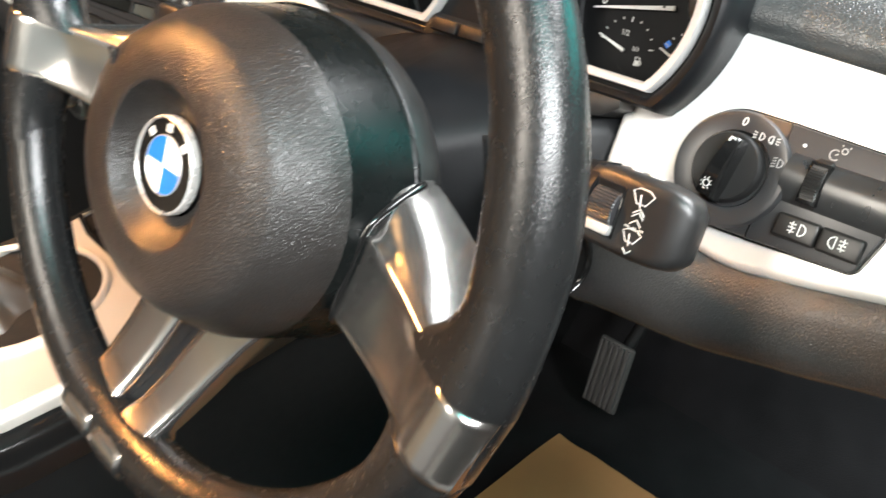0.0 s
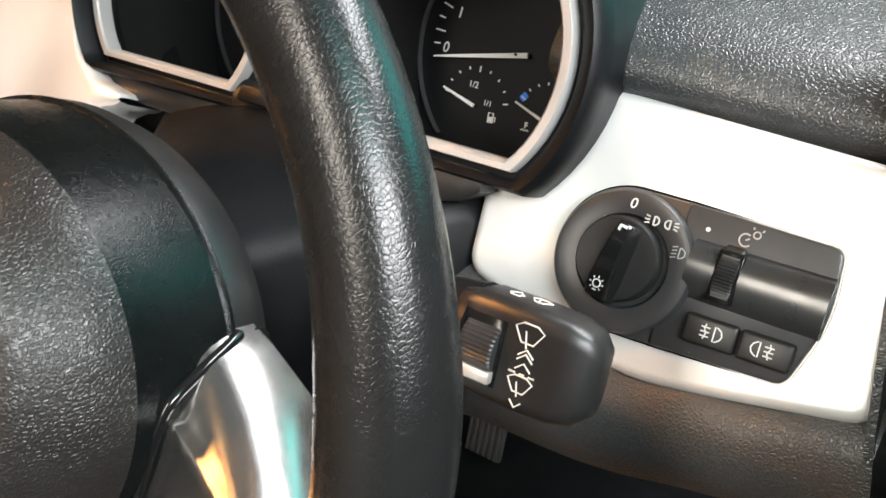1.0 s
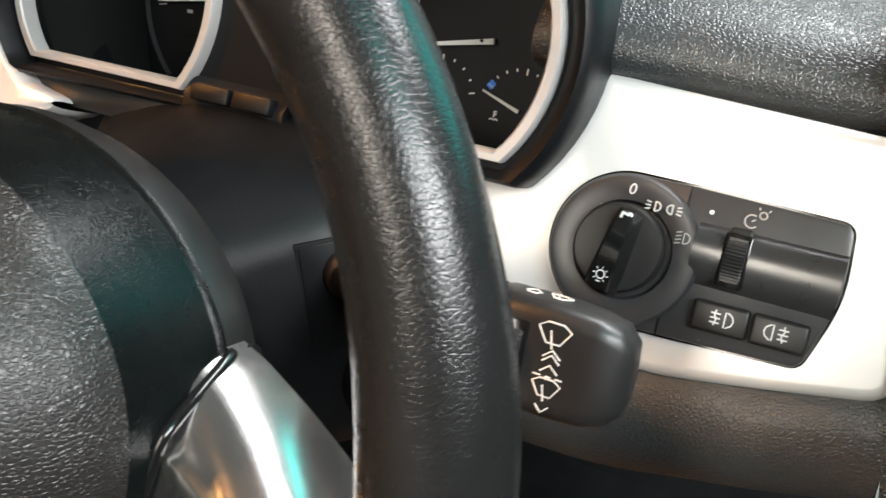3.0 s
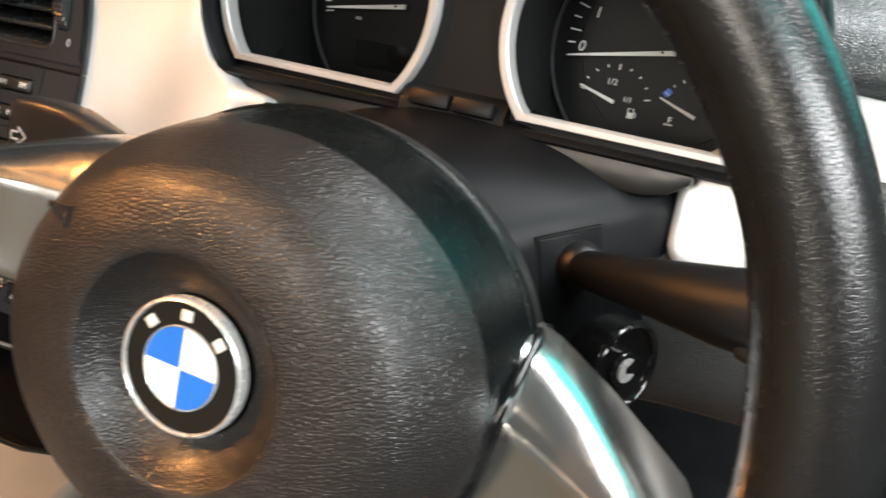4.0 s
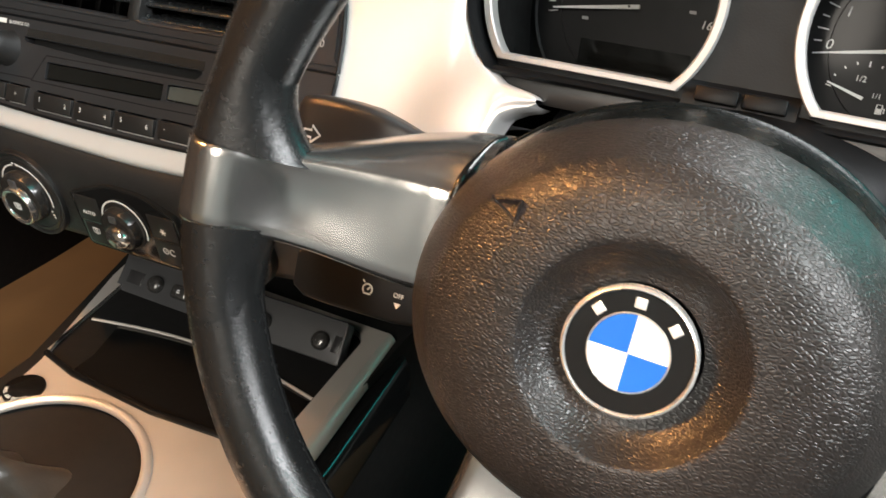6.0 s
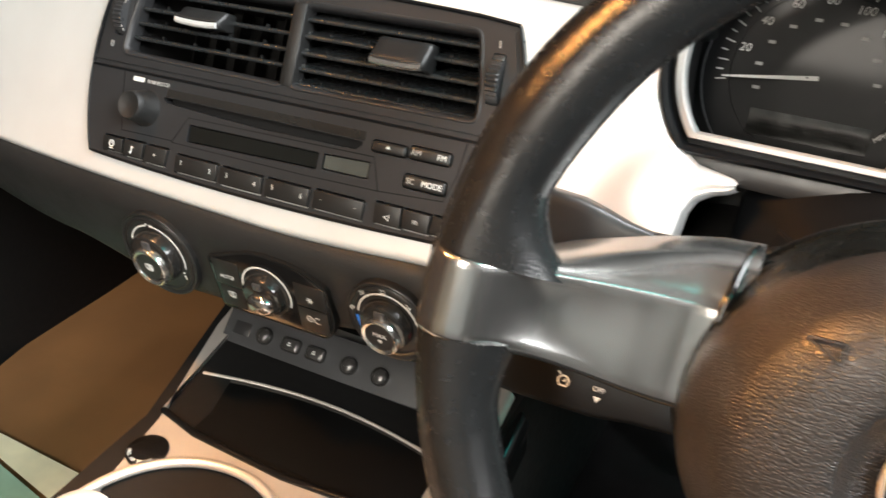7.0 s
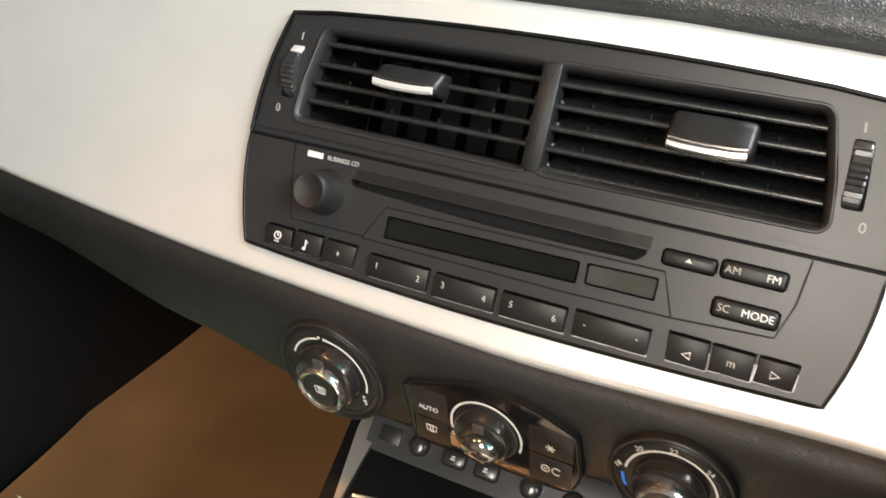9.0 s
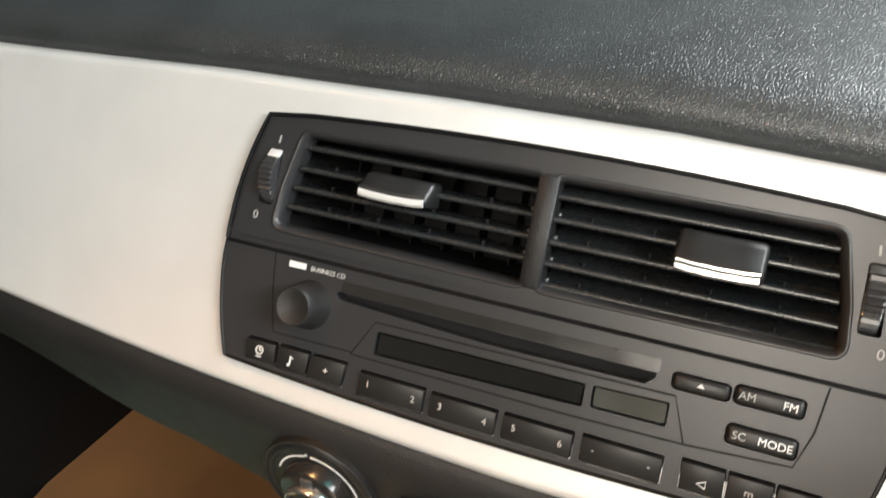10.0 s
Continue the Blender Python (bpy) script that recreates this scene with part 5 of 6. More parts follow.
# bottom spoke: two legs with a slot between them
for sgn in (-1, 1):
    rows = []
    for s in (0.066, 0.080, 0.092, 0.104, 0.116, 0.128, 0.140, 0.150, 0.158, 0.166, 0.172, 0.178, 0.184, 0.1885, 0.1912):
        mid = straight(s, ((0.066, 0.0060), (0.090, 0.0020), (0.115, -0.0030), (0.170, -0.0120), (0.192, -0.0150), (0.3, -0.0150)))
        gap = straight(s, ((0.066, 0.0085), (0.110, 0.0068), (0.150, 0.0052), (0.166, 0.0026), (0.1745, 0.0002), (0.3, 0.0002)))
        inner_t = mid + sgn * gap
        if sgn < 0:
            outer_t = straight(s, ((0.066, -0.0430), (0.100, -0.0438), (0.150, -0.0450), (0.192, -0.0470), (0.3, -0.0470)))
        else:
            outer_t = straight(s, ((0.066, 0.0560), (0.080, 0.0480), (0.092, 0.0415), (0.104, 0.0362), (0.120, 0.0305), (0.150, 0.0225), (0.192, 0.0170), (0.3, 0.0170)))
        front = straight(s, ((0.066, -0.0200), (0.100, -0.0180), (0.130, -0.0100), (0.150, -0.0020), (0.163, 0.0080), (0.172, 0.0165), (0.175, 0.0174)))
        back = front - 0.016
        if s > RIM_R:
            front = math.sqrt(0.0174 ** 2 - min(0.0171, s - RIM_R) ** 2)
        if s > 0.160:
            back = -math.sqrt(0.0170 ** 2 - min(0.0168, abs(s - RIM_R)) ** 2)
        back = min(back, front - 0.001)
        d = sgn
        cross = [(inner_t, back), (inner_t, front - 0.0040), (inner_t + d * 0.0005, front - 0.0014), (inner_t + d * 0.0024, front)]
        a, b = inner_t + d * 0.0024, outer_t - d * 0.0040
        cross += [(a + (b - a) * k / 6, front + 0.0004 * math.sin(math.pi * k / 6)) for k in range(1, 6)]
        cross += [(b, front), (outer_t - d * 0.0022, front - 0.0006), (outer_t - d * 0.0005, front - 0.0030), (outer_t + d * 0.0006, front - 0.0075), (outer_t - d * 0.001, back)]
        rows.append([(s, t, w) for t, w in cross])
    part("bottom_spoke_leg", loft(rows), M_SPOKE, wheel, "satin silver leg of the bottom spoke", turn @ pose(0, 0, 0, 0, 0, 270), angle=50)
part("slot_infill", loft([[(s, t + h, w), (s, t - h, w), (s, t - h, w - 0.012), (s, t + h, w - 0.012)] for s, t, h, w in ((0.070, 0.005, 0.009, -0.036), (0.110, -0.002, 0.0075, -0.030), (0.140, -0.007, 0.0062, -0.019), (0.164, -0.011, 0.0034, -0.002))]), M_DARK, wheel, "black infill of the spoke slot", turn @ pose(0, 0, 0, 0, 0, 270))

# ---- steering column ----
column = thing("steering_column_shroud", "black plastic steering column shroud behind the wheel", "column shroud")
rows = []
for y, hw, zt, zb in ((0.090, 0.026, 0.690, 0.642), (0.104, 0.0315, 0.698, 0.628), (0.120, 0.0410, 0.703, 0.612), (0.135, 0.0527, 0.7065, 0.604), (0.150, 0.0651, 0.709, 0.598), (0.165, 0.0775, 0.710, 0.594), (0.180, 0.0900, 0.711, 0.592), (0.1915, 0.0992, 0.711, 0.592), (0.1970, 0.1020, 0.710, 0.592), (0.2080, 0.1030, 0.708, 0.592), (0.2110, 0.1000, 0.690, 0.595)):
    half = [(0.0, zt + 0.003), (hw * 0.30, zt + 0.0018), (hw * 0.60, zt - 0.0045), (hw * 0.84, zt - 0.0115), (hw * 0.95, zt - 0.0175), (hw * 0.995, zt - 0.025), (hw, (zt + zb) / 2), (hw * 0.99, zb + 0.018), (hw * 0.86, zb + 0.004), (hw * 0.4, zb)]
    ring = half + [(-x, z) for x, z in reversed(half)]
    rows.append([(x, y + 0.36 * (z - 0.686), z) for x, z in ring])
part("shroud", loft(rows), M_SHROUD, column, "smooth black column shroud", angle=50)


def shroud_side(s, x, y, z, lift=0.0):
    """A frame on the slanting side of the shroud, its z axis pointing out."""
    out = Vector((s * 0.753, -0.622, 0.215)).normalized()
    along = Vector((0.622, s * 0.753, 0)).normalized() if s > 0 else Vector((0.622, -0.753, 0)).normalized()
    up = out.cross(along)
    return Matrix.Translation(Vector((s * x, y, z)) + out * lift) @ Matrix((along, up, out)).transposed().to_4x4()


for s in (1, -1):
    m = shroud_side(s, 0.0715, 0.1515, 0.6660)
    part("stalk_gap", box(-0.0160, -0.0228, -0.008, 0.0160, 0.0228, 0.0006, 0.0002), M_DARK, column, "", m)
    part("stalk_plate", box(-0.0150, -0.0218, -0.008, 0.0150, 0.0218, 0.0013, 0.0007), M_SHROUD, column, "square stalk mounting plate", m)
    part("stalk_boot", revolve([(0.0105, 0.0), (0.0104, 0.003), (0.0096, 0.0062), (0.0078, 0.0088), (0.0045, 0.0103), (0, 0.0108)], 36), M_PLASTIC, column, "round rubber stalk boot", shroud_side(s, 0.0724, 0.1550, 0.6737))

LOCK_AXIS = Vector((0.92, -0.40, 0.12)).normalized()
lock = thing("ignition_lock", "black ignition lock with a pale metal key slot", "ignition lock", Matrix.Translation((0.0990, 0.1550, 0.6265)) @ LOCK_AXIS.to_track_quat("Z", "Y").to_matrix().to_4x4())
part("collar", revolve([(0.0225, -0.030), (0.0225, -0.0010), (0.0218, 0.0012), (0.0206, 0.0020), (0.0194, 0.0012), (0.0186, -0.0010), (0.0150, -0.0022), (0, -0.0024)], 56), M_GLOSS, lock, "glossy black lock collar")
part("barrel", revolve([(0.0092, -0.003), (0.0092, 0.0004), (0.0084, 0.0014), (0.0, 0.0018)], 40), M_GLOSS, lock, "black lock barrel")
part("key_plate", prism(circle(0, 0, 0.0058, 22, 40, 320) + [(-0.0010, -0.0014), (-0.0010, 0.0014)], 0.0010, 0.0026, 0.0005), M_RING, lock, "pale metal crescent round the key slot")


def stalk(name, label, root, head, turn_z, mirror):
    t = thing(name, label, "control stalk", pose(*head, 68, 0, turn_z))
    inv = t.matrix_world.inverted()
    r = inv @ Vector(root)
    m = mirror
    path = [r, r.lerp(Vector((-0.034 * m, 0.0, -0.012)), 0.5), Vector((-0.036 * m, 0.0, -0.012)), Vector((-0.022 * m, 0.001, -0.012))]
    part("arm", tube(path, [0.0078, 0.0110, 0.0142, 0.0158] if m > 0 else [0.0062, 0.0066, 0.0074, 0.0082], 20), M_SHROUD, t, "round black stalk arm")
    rows = []
    # the wiper stalk's head ends in a shoulder, the other one runs smoothly into its arm
    root_rows = ((-0.030, 0.0110, -0.017, -0.004), (-0.027, 0.0148, -0.0195, -0.0010), (-0.020, 0.0165, -0.0205, 0.0)) if m > 0 else ((-0.058, 0.0078, -0.0180, -0.0080), (-0.046, 0.0098, -0.0185, -0.0060), (-0.034, 0.0132, -0.0190, -0.0030), (-0.022, 0.0160, -0.0200, -0.0010), (-0.010, 0.0168, -0.0205, 0.0))
    for x, hq, z0, z1 in root_rows + ((0.0, 0.0168, -0.0205, 0.0), (0.010, 0.0163, -0.0200, -0.0006), (0.0165, 0.0148, -0.0190, -0.0022), (0.0203, 0.0112, -0.017, -0.0055), (0.0212, 0.0065, -0.014, -0.008)):
        zc, hz = (z0 + z1) / 2, (z1 - z0) / 2
        ring = []
        for x2, y2 in rounded([(-hq, -hz), (hq, -hz), (hq, hz), (-hq, hz)], 0.0055, 4):
            ring.append((x * m, x2, zc + y2))
        rows.append(ring)
    part("head", loft(rows), M_PLASTIC, t, "rounded black stalk head", angle=50)
    return t


wiper = stalk("wiper_stalk", "black wiper stalk with white wiper symbols", (0.0760, 0.1500, 0.6750), (0.1725, 0.1095, 0.700), 0, 1)
part("roller_well", box(-0.0235, -0.0110, -0.003, -0.0080, 0.0105, 0.0004, 0.0003), M_GLOSS, wiper, "recess of the roller")
bm = bmesh.new()
n = 84
rings = [[bm.verts.new((x, (0.0098 if i % 2 else 0.0092) * f * math.cos(2 * math.pi * i / n), -0.0052 + (0.0098 if i % 2 else 0.0092) * f * math.sin(2 * math.pi * i / n))) for i in range(n)] for x, f in ((-0.0215, 0.95), (-0.0208, 1.0), (-0.0102, 1.0), (-0.0095, 0.95))]
for a, b in zip(rings, rings[1:]):
    for i in range(n):
        bm.faces.new((a[i], a[(i + 1) % n], b[(i + 1) % n], b[i]))
bm.faces.new(rings[0])
bm.faces.new(rings[-1])
part("roller", bm, M_FASCIA, wiper, "ribbed black sensitivity roller", angle=20)
part("roller_lip", box(-0.0225, -0.0100, -0.001, -0.0090, -0.0058, 0.0030, 0.0008), M_BEZEL, wiper, "bright lip under the roller")


def wiper_screen(x, y, s, f=1):
    return [[(x - 0.0042 * s, y + 0.0016 * s * f), (x - 0.0020 * s, y + 0.0030 * s * f), (x + 0.0020 * s, y + 0.0030 * s * f), (x + 0.0042 * s, y + 0.0016 * s * f), (x + 0.0018 * s, y - 0.0022 * s * f), (x - 0.0018 * s, y - 0.0022 * s * f), (x - 0.0042 * s, y + 0.0016 * s * f)], [(x, y - 0.0036 * s * f), (x - 0.0010 * s, y + 0.0010 * s * f)]]


for name, lines in (
        ("screen_symbol", wiper_screen(-0.0005, 0.0090, 1.15)),
        ("speed_chevron", [[(-0.0026, 0.0024), (0.0, 0.0046), (0.0026, 0.0024)]]),
        ("speed_chevron", [[(-0.0026, 0.0010), (0.0, 0.0032), (0.0026, 0.0010)]]),
        ("speed_chevron", [[(-0.0026, -0.0020), (0.0, 0.0002), (0.0026, -0.0020)]]),
        ("symbol_bar", [[(-0.0044, -0.0032), (-0.0020, -0.0032)], [(-0.0008, -0.0032), (0.0010, -0.0032)], [(0.0022, -0.0032), (0.0044, -0.0032)]]),
        ("screen_symbol", wiper_screen(0.0, -0.0068, 1.0)),
        ("wash_arrow", [[(-0.0020, -0.0118), (0.0, -0.0138), (0.0020, -0.0118)]])):
    part(name, strokes(lines, 0.00042, 0.0003), M_WHITE, wiper, "white wiper symbol")
part("washer_symbol", strokes(wiper_screen(-0.004, 0, 0.8), 0.00045, 0.0003), M_WHITE, wiper, "small white washer symbol", pose(0, 0.0168, -0.0110, -90, 0, 0))
part("washer_arrow", strokes([[(-0.0145, -0.0012), (-0.0120, 0.0018), (-0.0095, -0.0012), (-0.0105, -0.0012), (-0.0105, -0.0028), (-0.0135, -0.0028), (-0.0135, -0.0012), (-0.0145, -0.0012)]], 0.00045, 0.0003), M_WHITE, wiper, "small white washer arrow", pose(0, 0.0168, -0.0110, -90, 0, 0))
part("seam", tube([(-0.026, 0.0152, -0.0036), (0.0, 0.0156, -0.0036), (0.012, 0.0150, -0.0040), (0.0175, 0.0128, -0.0052)], 0.0004, 6), M_DARK, wiper, "fine joint of the stalk head")

left = stalk("indicator_stalk", "black indicator stalk with pale arrow marks", (-0.0760, 0.1500, 0.6750), (-0.1835, 0.0960, 0.6985), 0, -1)
part("symbols", strokes([[(-0.0170, 0.0020), (-0.0125, 0.0020), (-0.0125, 0.0045), (-0.0075, 0.0003), (-0.0125, -0.0040), (-0.0125, -0.0015), (-0.0170, -0.0015), (-0.0170, 0.0020)]], 0.0011, 0.0004), M_DIMPRINT, left, "pale arrow mark", pose(0.006, -0.003, 0))

cruise = thing("cruise_control_stalk", "black cruise control stalk with white symbols", "control stalk", pose(-0.146, 0.0815, 0.6225, 66, 0, 0))
rows = []
for x, h in ((0.060, 0.008), (0.030, 0.0105), (0.012, 0.0130), (-0.030, 0.0145), (-0.044, 0.0140), (-0.051, 0.0100)):
    rows.append([(x, y, z) for y, z in rounded([(-h, -0.020), (h, -0.020), (h, 0.0 if x < 0.03 else -0.003), (-h, 0.0 if x < 0.03 else -0.003)], 0.003, 3)])
part("arm", loft(rows), M_SHROUD, cruise, "flat black stalk", angle=50)
part("symbol", strokes([arc(-0.006, 0.001, 0.0027, -40, 220, 16), [(-0.006, 0.0007), (-0.0045, 0.0024)], [(-0.0080, 0.0040), (-0.0094, 0.0052)], [(-0.0082, -0.0014), (-0.0038, -0.0014)]], 0.0007, 0.0006), M_WHITE, cruise, "white speed symbol")
letters("OFF", 0.0034, M_WHITE, cruise, pose(0.0120, 0.0022, 0.0004))
part("arrow", prism([(0.0102, -0.0016), (0.0138, -0.0016), (0.0120, -0.0044)], 0.0, 0.0005), M_WHITE, cruise)

# ---- light switch ----
switch = thing("light_switch", "black headlight switch panel with rotary dial", "light switch", SWITCH)
left_arc = circle(-0.0330, 0.0140, 0.0272, 26, 92, 262)
body = left_arc + rounded([(-0.0150, -0.0122), (0.0326, -0.0096), (0.0400, 0.0150), (0.0376, 0.0396), (-0.0150, 0.0412)], [0.0001, 0.0035, 0.02, 0.004, 0.0001], 5)
part("panel", prism(body, -0.006, 0.0032, 0.0010), M_DUSTY, switch, "charcoal switch panel")
part("shadow_gap", prism(offset(body, 0.0009), -0.006, 0.0004), M_GLOSS, switch, "dark joint round the panel")
band = loft([[(x, 0.0300, 0.0030), (x, 0.0275, 0.0052), (x, 0.0240, 0.0074), (x, 0.0195, 0.0080), (x, 0.0130, 0.0064), (x, 0.0085, 0.0030), (x, 0.0085, 0.0), (x, 0.0300, 0.0)] for x in (-0.0090, 0.0385)])
part("raised_band", band, M_BAND, switch, "raised rounded band", angle=50)
dial = part("dial_ring", revolve([(0.0268, -0.002), (0.0268, 0.0050), (0.0258, 0.0064), (0.0240, 0.0068), (0.0177, 0.0056), (0.0166, 0.0030), (0, 0.0030)], 72), M_DUSTY, switch, "round charcoal dial surround", pose(-0.0325, 0.0140, 0))
knob = part("rotary_knob", revolve([(0.0160, 0.0), (0.0160, 0.0075), (0.0150, 0.0095), (0.0, 0.0098)], 56), M_PLASTIC, switch, "round black knob", pose(-0.0335, 0.0145, 0.0))
grip_rows = []
for y, hw, zt in ((-0.0160, 0.0032, 0.0100), (-0.0152, 0.0046, 0.0142), (-0.0090, 0.0047, 0.0166), (0.0, 0.0042, 0.0170), (0.0090, 0.0037, 0.0160), (0.0130, 0.0032, 0.0140), (0.0142, 0.0022, 0.0100)):
    grip_rows.append([(-hw - 0.0018, y, 0.0085), (-hw, y, zt - 0.002), (-hw + 0.0012, y, zt), (hw - 0.0012, y, zt), (hw, y, zt - 0.002), (hw + 0.0018, y, 0.0085)])
grip = part("grip_bar", loft(grip_rows), M_GLOSS, knob, "glossy finger grip across the knob", pose(0, 0, 0, 0, 0, -9), angle=50)
part("grip_line", strokes([[(-0.0014, 0.0106), (-0.0014, 0.0124), (0.0014, 0.0124)]], 0.0009, 0.0158, 0.003), M_WHITE, knob, "white pointer line", pose(0, 0, 0, 0, 0, -9))


def lamp_symbol(x, y, s, rays, flip=1):
    out = [[(x, y - 0.0022 * s), (x, y + 0.0022 * s)] + [(x + flip * 0.0026 * s * math.cos(radians(a)), y + 0.0022 * s * math.sin(radians(a))) for a in (80, 50, 20, -20, -50, -80)] + [(x, y - 0.0022 * s)]]
    for k in range(rays):
        yy = y + (k - (rays - 1) / 2) * 1.5 * 0.001 * s
        out.append([(x - flip * 0.0032 * s, yy - 0.0003), (x - flip * 0.0010 * s, yy + 0.0002)])
    return out


sun = [arc(0, 0, 0.0019, 0, 360, 14)] + [[(0.0027 * math.cos(radians(a)), 0.0027 * math.sin(radians(a))), (0.0036 * math.cos(radians(a)), 0.0036 * math.sin(radians(a)))] for a in range(0, 360, 45) if a != 270] + [[(-0.0010, -0.0032), (0.0010, -0.0032)]]
part("lamp_symbol", strokes(sun, 0.00045, 0.0004), M_WHITE, knob, "white lamp symbol", pose(-0.0014, -0.0098, 0.0167, 6, 0, -9) @ Matrix.Scale(0.78, 4))
letters("0", 0.0056, M_WHITE, switch, pose(-0.0335, 0.0354, 0.0074), "lettering", "", 0.1)
part("side_light_symbol", strokes(lamp_symbol(-0.0030, 0, 0.75, 3, 1)[0:1] + lamp_symbol(0.0030, 0, 0.75, 3, -1)[0:1] + [[(-0.0062, 0.0014), (-0.0045, 0.0010)], [(-0.0064, 0), (-0.0045, 0)], [(-0.0062, -0.0014), (-0.0045, -0.0010)], [(0.0062, 0.0014), (0.0045, 0.0010)], [(0.0064, 0), (0.0045, 0)], [(0.0062, -0.0014), (0.0045, -0.0010)]], 0.00055, 0.0003), M_GREYPRINT, switch, "pale side light symbol", pose(-0.0215, 0.0315, 0.0070))
part("beam_symbol", strokes(lamp_symbol(0, 0, 0.85, 4), 0.0004, 0.0003), M_DIMPRINT, switch, "pale dipped beam symbol", pose(-0.0125, 0.0230, 0.0070))
part("led_dot", revolve([(0, 0.0008), (0.0008, 0.0006), (0.0008, 0)], 14), M_WHITE, switch, "", pose(-0.0062, 0.0338, 0.0032))
part("dimmer_symbol", strokes([arc(0, 0, 0.0022, 60, 320, 14), arc(0.0032, 0.0026, 0.0012, 0, 360, 10), [(0.0012, 0.0008), (0.0, 0)], [(0.0046, 0.0040), (0.0052, 0.0048)], [(0.0018, 0.0042), (0.0014, 0.0050)]], 0.0005, 0.0003), M_DIMPRINT, switch, "pale dimmer symbol", pose(0.0070, 0.0338, 0.0034))
part("dimmer_well", box(0.0006, 0.0105, 0.0, 0.0096, 0.0290, 0.0082, 0.0008), M_GLOSS, switch, "recess of the dimmer wheel")
bm = bmesh.new()
n = 120
rings = [[bm.verts.new((x, 0.0198 + (0.0118 if i % 2 else 0.0113) * f * math.cos(2 * math.pi * i / n), -0.0008 + (0.0118 if i % 2 else 0.0113) * f * math.sin(2 * math.pi * i / n))) for i in range(n)] for x, f in ((0.0016, 0.96), (0.0022, 1.0), (0.0080, 1.0), (0.0086, 0.96))]
for a, b in zip(rings, rings[1:]):
    for i in range(n):
        bm.faces.new((a[i], a[(i + 1) % n], b[(i + 1) % n], b[i]))
bm.faces.new(rings[0])
bm.faces.new(rings[-1])
part("dimmer_wheel", bm, M_BUTTON, switch, "ribbed black dimmer wheel", angle=20)
for x0, x1, fl in ((-0.0040, 0.0147, 1), (0.0153, 0.0335, -1)):
    b = part("fog_light_button", box(x0, -0.0058, 0.0, x1, 0.0046, 0.0062, 0.0014, 3), M_BUTTON, switch, "black fog light push button", pose(0, 0, 0, 0, 0, 1.0))
    xm = (x0 + x1) / 2
    sym = [[(xm + fl * (0.0018 - 0.0), -0.0004 - 0.0026), (xm + fl * 0.0018, -0.0004 + 0.0026)] + [(xm + fl * (0.0018 + 0.0028 * math.cos(radians(a))), -0.0004 + 0.0026 * math.sin(radians(a))) for a in (70, 35, 0, -35, -70)] + [(xm + fl * 0.0018, -0.0030)]]
    sym += [[(xm - fl * 0.0030, k), (xm + fl * 0.0002, k)] for k in (0.0012, -0.0004, -0.0020)] + [[(xm - fl * 0.0014, 0.0024), (xm - fl * 0.0018, 0.0008), (xm - fl * 0.0010, -0.0008), (xm - fl * 0.0016, -0.0030)]]
    part("symbol", strokes(sym, 0.00045, 0.0065), M_WHITE, b, "white fog light symbol")

# ---- centre console ----
console = thing("centre_console", "satin silver centre console panel on a black tunnel", "centre console", pose(0, 0, 0.434))
outline = [(-0.528, 0.262), (-0.518, 0.215), (-0.477, 0.100), (-0.462, 0.020), (-0.453, -0.080), (-0.440, -0.200), (-0.256, -0.200), (-0.236, -0.060), (-0.239, 0.130), (-0.252, 0.262)]
tray_edge = [(-0.4930, 0.1700), (-0.4830, 0.1080), (-0.4400, 0.0990), (-0.3560, 0.0965), (-0.2900, 0.1030), (-0.2580, 0.1130), (-0.2660, 0.2420), (-0.2760, 0.2520), (-0.5050, 0.2520), (-0.5060, 0.2400)]
RING_C, RING_A = (-0.385, -0.001), 0.086
ring_hole = [(RING_C[0] + RING_A * math.cos(2 * math.pi * i / 56), RING_C[1] + RING_A * math.sin(2 * math.pi * i / 56)) for i in range(56)]
part("panel", holed_plate(outline, [rounded(tray_edge, 0.004, 3), ring_hole], -0.012, 0.0), M_CONSOLE, console, "satin silver console panel")
part("tunnel", loft([[(-0.541 if y0 > 0.2 else -0.491 if y0 > 0 else -0.473, y0, -0.003), (-0.552, y0, -0.33), (-0.244, y0, -0.33), (-0.2400, y0, -0.006)] for y0 in (0.70, 0.262, 0.10, -0.5)]), M_DARK, console, "black padded tunnel sides")
EDGE = ((-0.2525, 0.262), (-0.2395, 0.130), (-0.2365, -0.060), (-0.2565, -0.200))
part("side_edge", loft([[(x, y, 0.0004), (x + 0.0030, y, -0.0008), (x + 0.0058, y, -0.0036), (x + 0.0072, y, -0.0080), (x + 0.0072, y, -0.0140), (x + 0.0010, y, -0.0140)] for x, y in EDGE]), M_CONSOLE, console, "rounded silver edge of the console", angle=70)
part("side_strip", loft([[(x + 0.0040, y, -0.0150), (x + 0.0160, y, -0.0190), (x + 0.0200, y, -0.0270), (x + 0.0200, y, -0.0600), (x + 0.0040, y, -0.0600)] for x, y in EDGE]), M_GLOSS, console, "glossy black side of the console", angle=60)
part("tray_floor", prism(tray_edge, -0.045, -0.030), M_DARK, console, "black tray recess")
bm = loft([[(x, y, z) for x, y in rounded(tray_edge, 0.004, 3)] for z in (-0.031, 0.0008)], caps=False)
part("tray_wall", bm, M_GLOSS, console)
